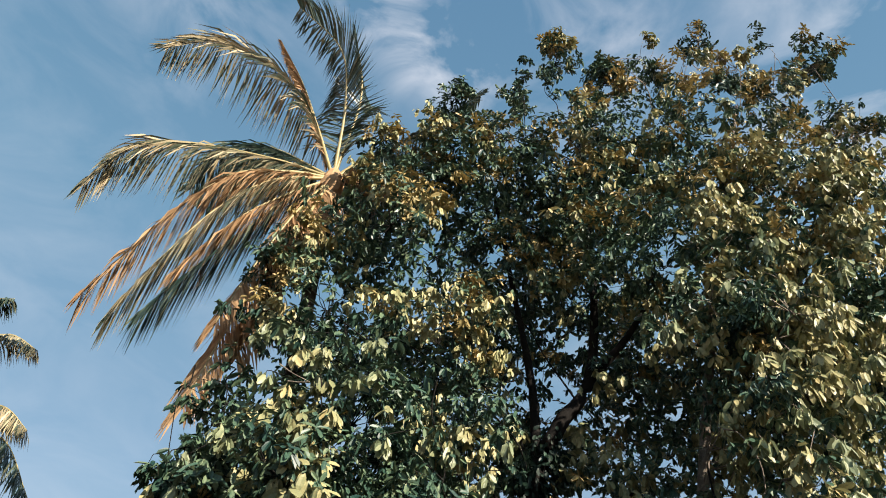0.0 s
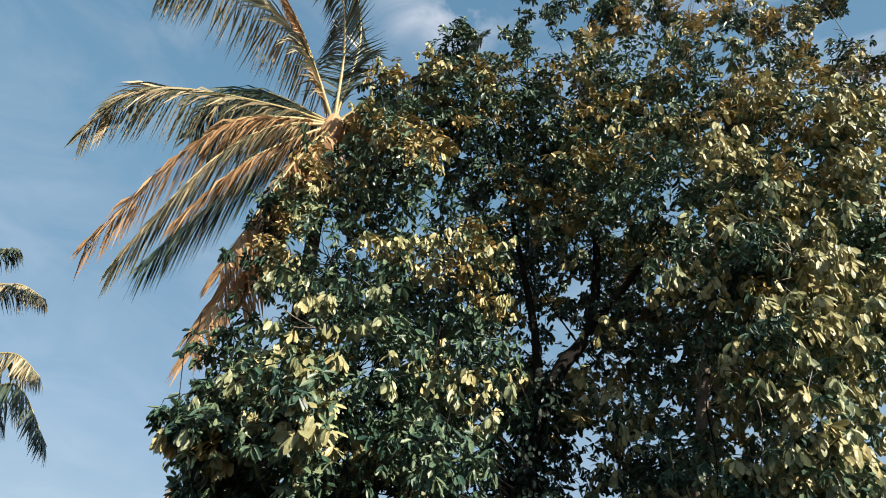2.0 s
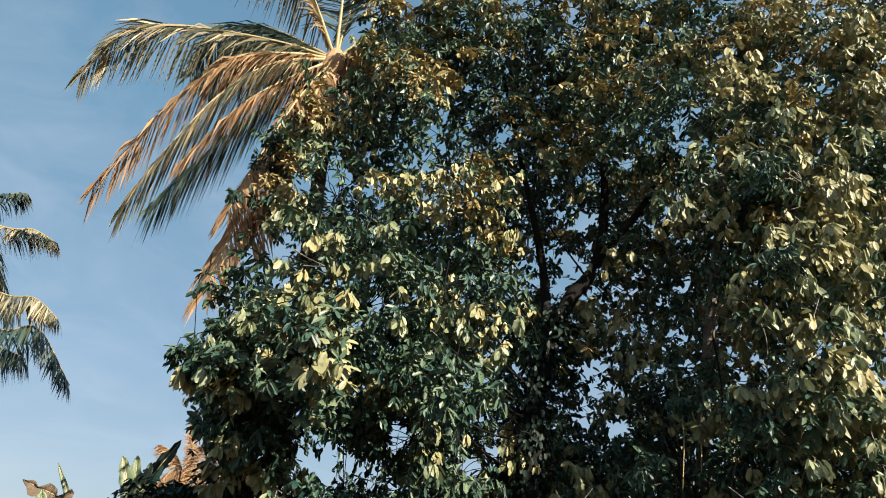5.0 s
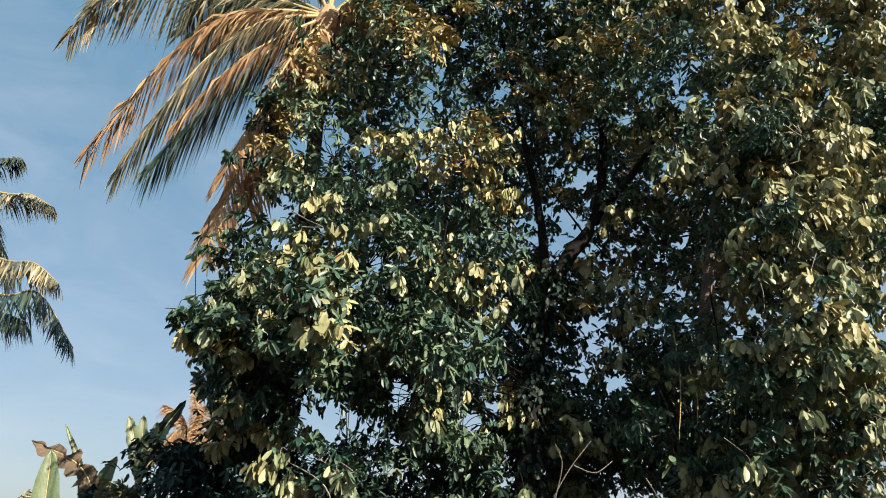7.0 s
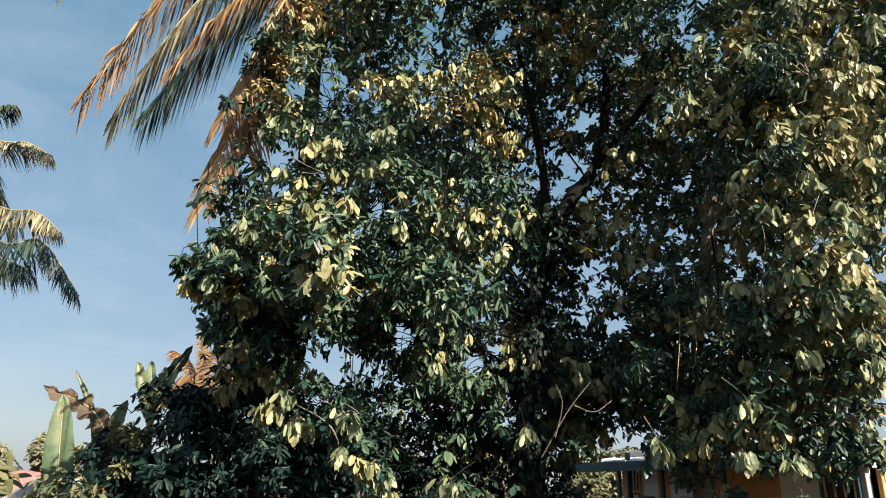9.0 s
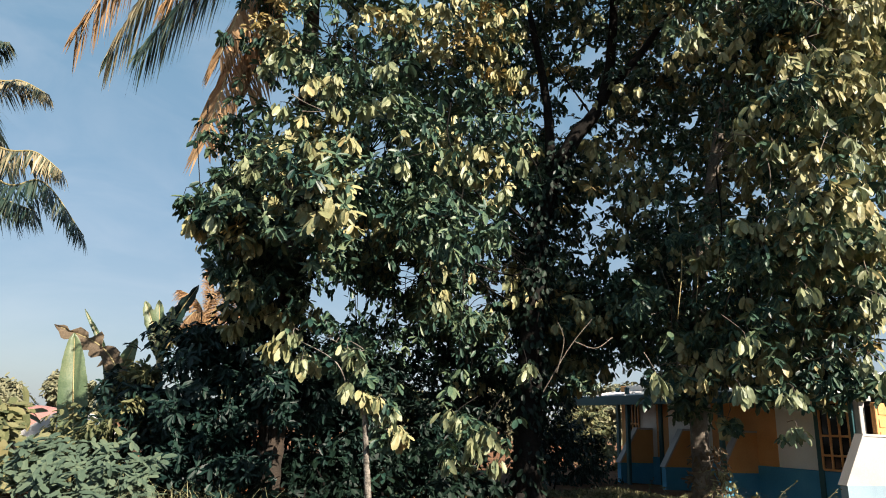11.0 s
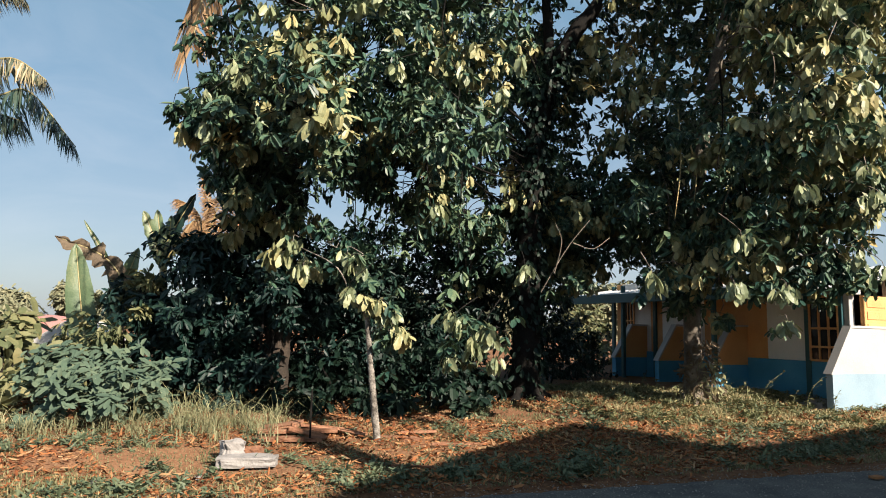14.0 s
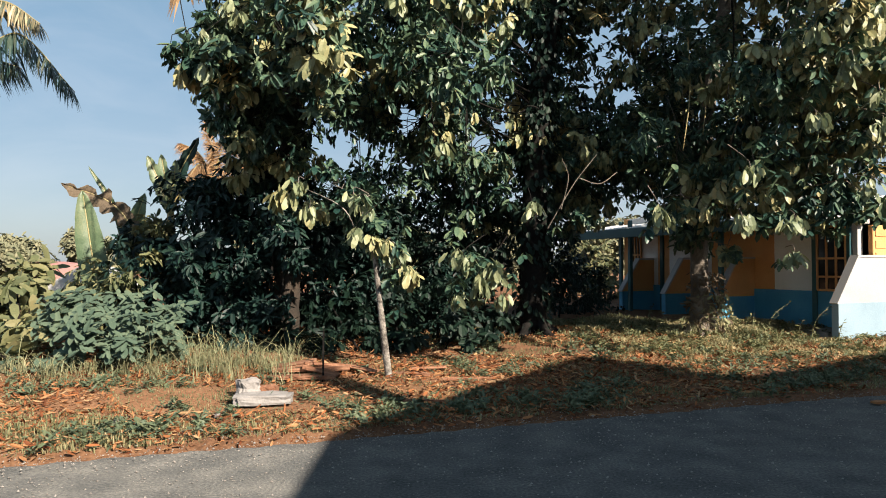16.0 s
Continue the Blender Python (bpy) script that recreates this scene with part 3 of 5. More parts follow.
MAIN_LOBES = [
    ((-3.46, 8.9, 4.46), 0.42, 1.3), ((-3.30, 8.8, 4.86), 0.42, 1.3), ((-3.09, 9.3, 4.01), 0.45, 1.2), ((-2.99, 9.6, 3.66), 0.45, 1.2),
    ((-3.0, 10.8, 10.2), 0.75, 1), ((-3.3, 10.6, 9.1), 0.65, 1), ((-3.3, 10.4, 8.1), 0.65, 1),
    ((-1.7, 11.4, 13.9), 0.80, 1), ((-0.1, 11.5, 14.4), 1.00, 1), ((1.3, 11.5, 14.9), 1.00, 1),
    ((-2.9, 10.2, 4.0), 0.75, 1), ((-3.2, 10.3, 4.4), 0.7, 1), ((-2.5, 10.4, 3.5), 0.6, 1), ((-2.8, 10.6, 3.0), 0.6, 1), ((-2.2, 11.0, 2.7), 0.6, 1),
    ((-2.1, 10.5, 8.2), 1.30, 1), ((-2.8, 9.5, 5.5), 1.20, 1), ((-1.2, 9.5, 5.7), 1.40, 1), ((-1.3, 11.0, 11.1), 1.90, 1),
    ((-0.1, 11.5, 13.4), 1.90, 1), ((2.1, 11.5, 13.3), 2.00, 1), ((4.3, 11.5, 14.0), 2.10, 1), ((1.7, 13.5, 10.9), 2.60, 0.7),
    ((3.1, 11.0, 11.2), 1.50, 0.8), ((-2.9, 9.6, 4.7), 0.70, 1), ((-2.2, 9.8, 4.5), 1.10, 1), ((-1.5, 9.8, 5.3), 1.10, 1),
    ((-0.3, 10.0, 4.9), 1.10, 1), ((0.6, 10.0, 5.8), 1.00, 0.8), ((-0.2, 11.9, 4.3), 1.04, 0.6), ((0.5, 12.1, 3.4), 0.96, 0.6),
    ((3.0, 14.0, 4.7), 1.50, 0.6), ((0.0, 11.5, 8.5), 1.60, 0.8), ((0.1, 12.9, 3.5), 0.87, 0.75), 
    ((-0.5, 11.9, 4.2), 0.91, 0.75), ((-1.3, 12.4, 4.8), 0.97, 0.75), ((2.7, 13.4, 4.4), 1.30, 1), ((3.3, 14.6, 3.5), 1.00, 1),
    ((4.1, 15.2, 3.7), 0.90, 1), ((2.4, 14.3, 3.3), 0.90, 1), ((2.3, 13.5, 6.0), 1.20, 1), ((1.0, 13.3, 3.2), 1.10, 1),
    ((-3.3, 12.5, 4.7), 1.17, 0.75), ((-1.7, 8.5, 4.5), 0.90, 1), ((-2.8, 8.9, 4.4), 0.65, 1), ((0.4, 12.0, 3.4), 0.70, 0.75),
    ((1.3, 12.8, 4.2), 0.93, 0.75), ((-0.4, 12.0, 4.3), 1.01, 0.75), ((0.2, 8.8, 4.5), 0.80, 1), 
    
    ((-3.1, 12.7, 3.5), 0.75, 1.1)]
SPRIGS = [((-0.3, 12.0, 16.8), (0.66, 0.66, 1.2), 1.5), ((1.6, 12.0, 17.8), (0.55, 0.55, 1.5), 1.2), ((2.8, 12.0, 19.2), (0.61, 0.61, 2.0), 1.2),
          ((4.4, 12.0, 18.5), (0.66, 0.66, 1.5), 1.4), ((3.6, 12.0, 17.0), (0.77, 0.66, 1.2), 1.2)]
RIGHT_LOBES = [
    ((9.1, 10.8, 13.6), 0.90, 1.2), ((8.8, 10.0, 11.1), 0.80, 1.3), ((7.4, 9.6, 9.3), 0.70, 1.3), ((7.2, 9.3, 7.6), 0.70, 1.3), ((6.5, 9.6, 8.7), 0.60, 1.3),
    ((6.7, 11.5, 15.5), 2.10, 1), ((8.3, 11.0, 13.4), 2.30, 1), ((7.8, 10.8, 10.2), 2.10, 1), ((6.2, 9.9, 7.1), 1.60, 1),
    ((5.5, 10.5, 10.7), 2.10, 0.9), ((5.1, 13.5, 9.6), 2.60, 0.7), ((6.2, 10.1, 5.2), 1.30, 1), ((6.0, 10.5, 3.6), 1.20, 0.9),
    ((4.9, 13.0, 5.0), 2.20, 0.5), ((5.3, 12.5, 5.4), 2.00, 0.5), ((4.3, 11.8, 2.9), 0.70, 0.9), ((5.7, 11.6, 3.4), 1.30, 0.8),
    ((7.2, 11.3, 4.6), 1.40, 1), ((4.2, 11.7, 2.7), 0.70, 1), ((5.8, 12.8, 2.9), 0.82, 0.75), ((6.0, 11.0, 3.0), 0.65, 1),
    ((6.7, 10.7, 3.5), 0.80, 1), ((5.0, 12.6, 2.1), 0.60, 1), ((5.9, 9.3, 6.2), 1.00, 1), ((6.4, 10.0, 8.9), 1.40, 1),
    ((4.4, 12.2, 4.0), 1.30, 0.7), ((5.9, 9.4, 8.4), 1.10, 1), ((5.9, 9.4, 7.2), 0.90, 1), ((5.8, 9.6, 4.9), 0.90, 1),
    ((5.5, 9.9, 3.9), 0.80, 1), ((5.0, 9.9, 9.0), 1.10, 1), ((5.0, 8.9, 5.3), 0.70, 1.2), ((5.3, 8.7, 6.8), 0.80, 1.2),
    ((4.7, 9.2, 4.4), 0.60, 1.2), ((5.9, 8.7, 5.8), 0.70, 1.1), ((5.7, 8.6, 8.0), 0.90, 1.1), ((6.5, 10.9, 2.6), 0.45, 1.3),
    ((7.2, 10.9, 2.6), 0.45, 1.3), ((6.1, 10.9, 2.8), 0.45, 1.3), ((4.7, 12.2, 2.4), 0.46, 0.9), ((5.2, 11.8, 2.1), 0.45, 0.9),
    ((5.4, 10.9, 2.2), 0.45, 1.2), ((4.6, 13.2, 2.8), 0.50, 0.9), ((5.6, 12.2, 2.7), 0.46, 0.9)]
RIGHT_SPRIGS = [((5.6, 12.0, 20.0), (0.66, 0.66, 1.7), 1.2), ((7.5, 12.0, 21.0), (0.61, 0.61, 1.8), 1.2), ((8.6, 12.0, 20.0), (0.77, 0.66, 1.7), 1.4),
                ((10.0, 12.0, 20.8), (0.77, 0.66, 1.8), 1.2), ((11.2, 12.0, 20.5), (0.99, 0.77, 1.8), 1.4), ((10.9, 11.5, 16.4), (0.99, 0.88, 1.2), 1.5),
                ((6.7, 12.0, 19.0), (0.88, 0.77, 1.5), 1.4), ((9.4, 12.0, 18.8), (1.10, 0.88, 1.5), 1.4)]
MAIN_WHORLS = [(0.3, 9.0, 1.7), (0.7, 9.0, 1.6), (0.2, 9.0, 1.2), (0.8, 9.0, 1.2), (0.5, 9.0, 1.4),
               (0.0, 9.2, 3.3), (1.3, 9.6, 2.5), (1.1, 8.7, 5.3), (0.3, 8.7, 5.1), (-2.8, 8.4, 5.0), (0.8, 9.6, 1.5), (0.2, 9.6, 1.8),
               (-2.7, 9.0, 7.0), (-1.0, 8.8, 6.2), (-0.2, 8.9, 4.9), (-1.8, 9.0, 6.7), (0.9, 9.7, 5.2),
               (-2.7, 8.5, 4.9), (-2.4, 8.5, 5.9), (-1.7, 8.5, 6.3), (-0.8, 8.5, 6.1), (-2.4, 8.5, 6.8), (-3.1, 8.5, 4.2),
               (-3.1, 8.5, 4.6), (-0.6, 8.5, 5.1), (-2.1, 8.5, 6.6), (-0.9, 8.5, 6.6), (-1.9, 8.8, 6.5), (-2.8, 8.8, 6.7),
               (-1.2, 8.8, 6.1), (-1.1, 8.8, 6.8)]
RIGHT_WHORLS = [(5.3, 8.4, 4.3), (5.7, 8.5, 5.0), (6.0, 8.6, 4.4), (4.9, 8.5, 4.7), (5.2, 8.3, 5.4), (5.8, 8.5, 5.5), (4.7, 8.6, 5.7), (6.0, 8.7, 3.5),
                (3.7, 10.8, 2.4), (4.8, 10.5, 2.4), (5.6, 10.4, 2.3), (5.6, 10.4, 1.8), (5.7, 9.0, 4.6), (6.1, 9.0, 3.9), (4.1, 8.9, 8.7),
                (4.8, 8.7, 8.5), (5.3, 8.6, 8.4), (5.7, 8.6, 9.5), (6.9, 8.6, 9.0), (3.7, 9.0, 7.7), (5.3, 8.6, 6.7), (5.4, 8.6, 6.2),
                (5.8, 8.6, 5.8), (6.3, 8.6, 6.5), (5.4, 9.3, 3.7), (4.8, 10.0, 3.1), (6.5, 9.4, 2.6),
               (5.7, 9.0, 9.9), (4.2, 9.0, 9.0), (5.0, 9.0, 8.8), (5.9, 9.0, 9.0), (5.6, 9.0, 8.3), (7.2, 9.0, 9.6), (7.8, 9.0, 10.1),
               (3.8, 9.0, 7.8), (5.9, 9.0, 14.1), (6.3, 8.7, 6.7), (5.4, 8.7, 6.3), (5.6, 8.7, 4.6), (5.4, 8.7, 4.2), (5.0, 8.7, 3.6),
               (5.8, 8.7, 3.9), (5.9, 8.7, 3.5), (4.1, 8.7, 2.9), (5.7, 8.7, 2.7), (2.9, 8.7, 2.3), (4.0, 8.7, 2.2), (4.7, 8.7, 2.2)]
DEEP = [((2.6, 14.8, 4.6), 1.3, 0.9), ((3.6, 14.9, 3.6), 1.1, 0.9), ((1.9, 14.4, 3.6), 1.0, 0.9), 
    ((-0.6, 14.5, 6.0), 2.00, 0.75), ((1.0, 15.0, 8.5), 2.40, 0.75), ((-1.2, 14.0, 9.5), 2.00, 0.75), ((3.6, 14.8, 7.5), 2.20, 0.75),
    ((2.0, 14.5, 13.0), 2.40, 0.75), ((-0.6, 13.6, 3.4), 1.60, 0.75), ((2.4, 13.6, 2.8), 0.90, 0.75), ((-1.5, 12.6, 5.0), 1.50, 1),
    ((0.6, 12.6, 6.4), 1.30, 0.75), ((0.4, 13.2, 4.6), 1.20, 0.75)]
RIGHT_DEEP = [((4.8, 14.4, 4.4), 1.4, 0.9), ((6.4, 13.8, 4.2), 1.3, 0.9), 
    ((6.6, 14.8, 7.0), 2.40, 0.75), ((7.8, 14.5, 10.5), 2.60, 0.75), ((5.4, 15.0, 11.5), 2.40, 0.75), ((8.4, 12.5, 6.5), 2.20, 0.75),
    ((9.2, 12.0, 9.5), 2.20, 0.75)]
tree("tall_tree", "tall broadleaf tree with whorled glossy leaves and an ivy-clad trunk darkened for shade",
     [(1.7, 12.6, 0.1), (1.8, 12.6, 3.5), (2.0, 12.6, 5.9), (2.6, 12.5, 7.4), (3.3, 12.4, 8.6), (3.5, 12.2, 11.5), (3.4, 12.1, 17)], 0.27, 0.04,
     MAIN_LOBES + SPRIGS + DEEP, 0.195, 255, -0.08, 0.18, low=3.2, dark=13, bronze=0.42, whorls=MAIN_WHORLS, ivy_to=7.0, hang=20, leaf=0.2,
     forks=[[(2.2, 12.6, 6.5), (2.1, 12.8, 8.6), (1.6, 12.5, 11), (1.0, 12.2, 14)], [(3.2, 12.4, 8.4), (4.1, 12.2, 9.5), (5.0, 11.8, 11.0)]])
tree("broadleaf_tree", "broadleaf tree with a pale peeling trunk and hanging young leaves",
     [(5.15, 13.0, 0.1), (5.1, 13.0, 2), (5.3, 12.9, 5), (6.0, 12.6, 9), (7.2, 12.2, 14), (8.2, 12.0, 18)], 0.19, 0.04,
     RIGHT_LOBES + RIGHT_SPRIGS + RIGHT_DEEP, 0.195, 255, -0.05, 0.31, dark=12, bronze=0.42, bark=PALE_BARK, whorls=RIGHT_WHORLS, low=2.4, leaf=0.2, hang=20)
tree("sapling", "young slender tree with a mottled pale stem and hanging leaves",
     [(-0.70, 8.62, 0.05), (-0.79, 8.6, 0.78), (-0.86, 8.6, 1.4), (-0.95, 8.65, 2.0), (-1.15, 8.7, 2.5)], 0.049, 0.022,
     [((-1.9, 8.7, 2.65), 0.32, 1), ((-1.1, 8.6, 2.45), 0.4, 1), ((-0.62, 8.65, 1.65), 0.35, 1), ((-1.0, 8.6, 2.0), 0.3, 1), ((-1.5, 8.7, 2.7), 0.3, 1)], 0.17, 330, -0.4, 0.2,
     low=1.3, leaf=0.19, hang=15, bark=MOTTLED, whorls=[(-1.9, 8.55, 2.65), (-1.75, 8.55, 2.35), (-1.15, 8.4, 2.5), (-1.0, 8.4, 2.4), (-1.1, 8.4, 2.05), (-0.62, 8.5, 1.75)])


# ================= palms =================
def frond(parent, root, way_points, leaflet, dry=0.0, pairs=150, hang=0.9):
    """A feather frond: a rachis and its leaflets, which hang from it."""
    n = 40
    line = smooth_line([root, *way_points], n)
    v, f = tube(line, np.linspace(0.055, 0.008, n), 5)
    fr = from_arrays("frond", v, f, RACHIS, parent, smooth=True)
    u = np.repeat(np.linspace(0.10, 0.995, pairs), 2)
    idx = u * (n - 1)
    i = np.minimum(idx.astype(int), n - 2)
    pos = line[i] + (line[i + 1] - line[i]) * (idx - i)[:, None]
    t = unit(line[i + 1] - line[i])
    side = unit(np.cross(t, [0, 0, 1.0]) + 1e-4) * np.tile([1, -1], pairs)[:, None]
    ln = leaflet * 1.12 * (0.45 + 0.75 * np.sin(np.pi * np.clip(u * 0.86 + 0.1, 0, 1))) * rng.uniform(0.8, 1.12, len(u))
    way = unit(t * rng.uniform(0.28, 0.6, (len(u), 1)) + side * rng.uniform(0.5, 0.9, (len(u), 1))
               + np.array([0, 0, -1]) * hang * rng.uniform(0.5, 1.2, (len(u), 1)))
    nrm = unit(np.cross(way, side) * np.tile([1, -1], pairs)[:, None] + 0.3 * rng.normal(size=(len(u), 3)))
    s = unit(np.cross(nrm, way))
    w = 0.028 * rng.uniform(0.7, 1.2, len(u))
    fall = np.array([0, 0, -1.0])
    m = pos + way * (ln * 0.5)[:, None]
    e = m + unit(way + fall * 0.7 * rng.uniform(0.3, 1.3, (len(u), 1))) * (ln * 0.5)[:, None]
    V = np.stack([pos - s * (w * 0.5)[:, None], pos + s * (w * 0.5)[:, None], m - s * w[:, None], m + s * w[:, None], e], 1)
    F = (np.arange(len(u)) * 5)[:, None, None] + np.array([(0, 1, 3), (0, 3, 2), (2, 3, 4)])[None]
    ob = from_arrays("leaflet_fringe", V.reshape(-1, 3), F.reshape(-1, 3), (FROND, DRY_FROND, GREEN_FROND)[dry], fr)
    ob["kind"] = "stuff"
    return fr


def palm(label, foot, crown, fronds, r=0.17):
    p = thing("coconut_palm", label, "palm")
    b = Batch()
    foot, crown = np.array(foot), np.array(crown)
    line = smooth_line([foot, foot * 0.6 + crown * 0.4 + [0.15, 0, 0], crown], 60)
    rad = np.linspace(r * 1.25, r * 0.8, 60) * (1 + 0.06 * (np.arange(60) % 2))
    v, f = tube(line, rad, 12, 0.02)
    b.add(v, f)
    b.build("trunk", PALM_BARK, p, smooth=True)
    v, f = tube(smooth_line([crown - [0, 0, 1.1], crown - [0, 0, 0.4], crown + [0, 0, 0.35]], 10), np.array([0.14, 0.17, 0.22, 0.27, 0.30, 0.31, 0.29, 0.24, 0.17, 0.08]), 12, 0.12)
    from_arrays("leaf_bases", v, f, DRY_FROND, p, "fibrous tan leaf bases").name = "crown_boot"
    for *way_points, leaflet, dry, hang in fronds:
        frond(p, crown, [crown + np.array(q) for q in way_points], leaflet, dry, hang=hang)
    return p


palm("coconut palm with golden sunlit drooping fronds", (-2.62, 10.95, 0.2), (-3.17, 12.3, 13.65), [
    ((-0.14, -0.3, 2.8), (-0.68, -0.5, 5.06), (-2.3, -0.7, 6.8), 1.25, 2, 0.05), ((0.14, 0.2, 3.7), (-0.6, 0.3, 7.2), 0.8, 2, 0.1),
    ((-1.17, -0.1, 2.6), (-2.7, -0.2, 4.3), (-4.5, -0.2, 5.2), (-6.0, -0.2, 4.7), 1.5, 0, 0.9), ((-1.6, 0.3, 3.9), (-2.95, 0.5, 6.5), 0.55, 1, 0.7),
    ((-1.6, -0.3, 0.2), (-3.9, -0.4, 0.4), (-5.1, -0.5, 0.0), (-5.7, -0.6, -1.6), 1.3, 0, 1.25),
    ((-2.1, 0.6, 1.55), (-3.4, 0.9, 1.55), (-4.1, 1.1, 0.1), 1.25, 2, 1.0), ((-1.5, 0.5, 0.9), (-2.6, 0.8, 0.8), (-3.4, 0.9, -0.5), 1.2, 2, 1.0),
    ((-1.06, -0.5, -0.4), (-2.2, -0.9, -1.1), (-3.1, -1.2, -2.9), (-3.9, -1.4, -5.2), 1.35, 1, 1.1),
    ((-1.15, -0.7, -0.9), (-2.0, -1.1, -2.2), (-2.6, -1.4, -3.9), (-3.1, -1.6, -5.7), 1.4, 0, 1.0),
    ((-0.85, -0.4, -1.2), (-1.5, -0.7, -2.6), (-2.2, -1.0, -4.1), (-2.8, -1.2, -5.5), 1.35, 2, 0.9),
    ((-0.9, -0.5, -1.2), (-1.7, -0.9, -2.5), (-2.5, -1.2, -4.4), 1.4, 1, 1.1),
    ((-0.25, -0.7, -2.0), (-0.68, -1.1, -4.2), (-0.96, -1.4, -6.0), (-1.1, -1.6, -7.4), 1.15, 1, 0.6),
    ((-0.1, -0.7, -1.8), (-0.4, -1.0, -4.0), (-0.7, -1.2, -5.8), 1.1, 1, 0.6), ((-0.1, -0.9, -2.1), (-0.35, -1.2, -4.4), (-0.5, -1.5, -6.3), 1.25, 1, 0.8),
    ((-0.4, -0.8, -1.9), (-0.85, -1.2, -4.0), (-1.1, -1.5, -5.6), 1.2, 1, 0.8),
    ((0.8, 0.5, 1.5), (2.0, 0.7, 1.6), 1.1, 2, 0.9), ((1.3, -0.3, 0.1), (2.3, -0.6, -1.4), 1.1, 1, 1.0), ((-0.25, -0.4, -1.4), (-0.4, -0.6, -2.4), 1.0, 1, 0.8),
    ((2.5, 1.2, 4.1), (3.8, 1.7, 6.4), 0.8, 2, 0.5), ((0.4, 1.4, 1.6), (0.8, 3.6, 0.4), 1.2, 2, 1.0)])
palm("distant coconut palm with blue-green drooping fronds", (-15.5, 17.2, 0.3), (-15.9, 17.0, 10.1), [
    ((0.8, -0.5, 0.8), (3.2, -0.5, 0.3), (4.0, -0.5, 0.3), (4.85, -0.5, -0.1), 0.75, 0, 0.9), ((1.2, -0.5, 0.9), (2.8, -0.5, 1.4), (3.4, -0.5, 1.5), 0.7, 2, 0.9),
    ((1.5, -0.5, -0.5), (3.8, -0.5, -1.7), (4.8, -0.5, -1.8), (5.65, -0.5, -2.35), 0.85, 0, 1.2),
    ((1.9, -0.5, -1.0), (4.1, -0.5, -2.7), (5.2, -0.5, -2.65), (6.55, -0.5, -4.1), 1.0, 2, 1.3), ((2.0, -0.3, -1.2), (3.8, -0.5, -2.9), (5.2, -0.5, -3.5), 1.0, 2, 1.2),
    ((0.6, 0, 1.6), (0.4, 0, 3.4), 1.4, 2, 0.6), ((-2.5, 0, 1.5), (-4.8, 0, -0.8), 1.4, 2, 1.0), ((0.3, 2.3, 1.5), (0.6, 4.6, -0.5), 1.4, 2, 1.0),
    ((0.2, -2.3, 1.5), (0.4, -4.6, -0.5), 1.4, 2, 1.0)], 0.16)


palm("far palm with pale dry fronds", (-14.1, 40.3, 0.2), (-14.1, 40.0, 6.9), [
    ((-0.9, 0, 1.6), (-2.0, 0, 2.2), 1.2, 1, 0.6), ((0.0, 0, 1.6), (-0.4, 0, 3.4), 1.2, 1, 0.3), ((1.1, 0, 1.1), (2.2, 0, 1.0), 1.2, 1, 0.8),
    ((-1.1, 0.2, 0.6), (-1.9, 0.4, -0.5), 1.2, 1, 0.9), ((0.6, -0.4, 1.6), (1.2, -0.8, 2.5), 1.2, 1, 0.5), ((-0.6, -0.6, 0.8), (-1.0, -1.2, 0.0), 1.2, 1, 0.9)], 0.15)


# ================= undergrowth =================
def bush(label, lobes, mat, size, per, foot, palmate=False):
    t = thing("bush", label, "bush")
    st, lv = Batch(), Batch()
    for k, (c, r) in enumerate(lobes):
        c = np.array(c, float)
        base = np.array([c[0] * 0.8 + foot[0] * 0.2, c[1] * 0.8 + foot[1] * 0.2, 0.1])
        limb(st, [base, (base + c) / 2 + 0.1 * rng.normal(size=3), c], 0.03, 0.012, 5, 0.05, 6)
        rr = np.array(r if hasattr(r, "__len__") else (r, r, r))
        p, d = lobe_points(c, rr, per * rr.prod() ** (2 / 3), 0, k * 1.7)
        ok = p[:, 2] > 0.12
        way = d[ok] * 0.4 + [0, -0.7, 0.8] if palmate else d[ok]
        v, f = rosettes(p[ok], way, 7, size, np.full(ok.sum(), 0.15 if palmate else 0.5), 1.3 if palmate else 0.9, small=size < 0.2)
        lv.add(v, f)
    st.build("stemwork", BARK, t)["kind"] = "stuff"
    lv.build("foliage", mat, t)["kind"] = "stuff"
    return t


# undergrowth filling the dark hollow; its shade is painted by near-black leaves
bush("near-black filler thicket for the deep shade behind the trunks", [((-2.2, 13.4, 2.5), 0.9), ((-1.2, 13.5, 2.3), 0.9), ((-0.2, 13.6, 2.2), 0.9), ((0.9, 13.5, 2.1), 0.8), ((-3.7, 13.4, 1.2), 1.0), ((-2.9, 13.8, 2.1), 1.0), ((-4.4, 13.2, 0.8), 0.8), ((-2.4, 12.6, 0.7), 0.7), ((-3.0, 13.6, 1.0), 0.95), ((-2.0, 13.5, 1.3), 1.0), ((-0.9, 13.7, 1.2), 1.0), ((0.2, 13.9, 1.1), 0.95),
     ((-1.5, 13.4, 0.5), 0.7), ((-0.2, 13.6, 0.5), 0.7), ((-2.6, 13.4, 0.5), 0.7)], SHADE_LEAF, 0.17, 150, (-1.4, 13.8))
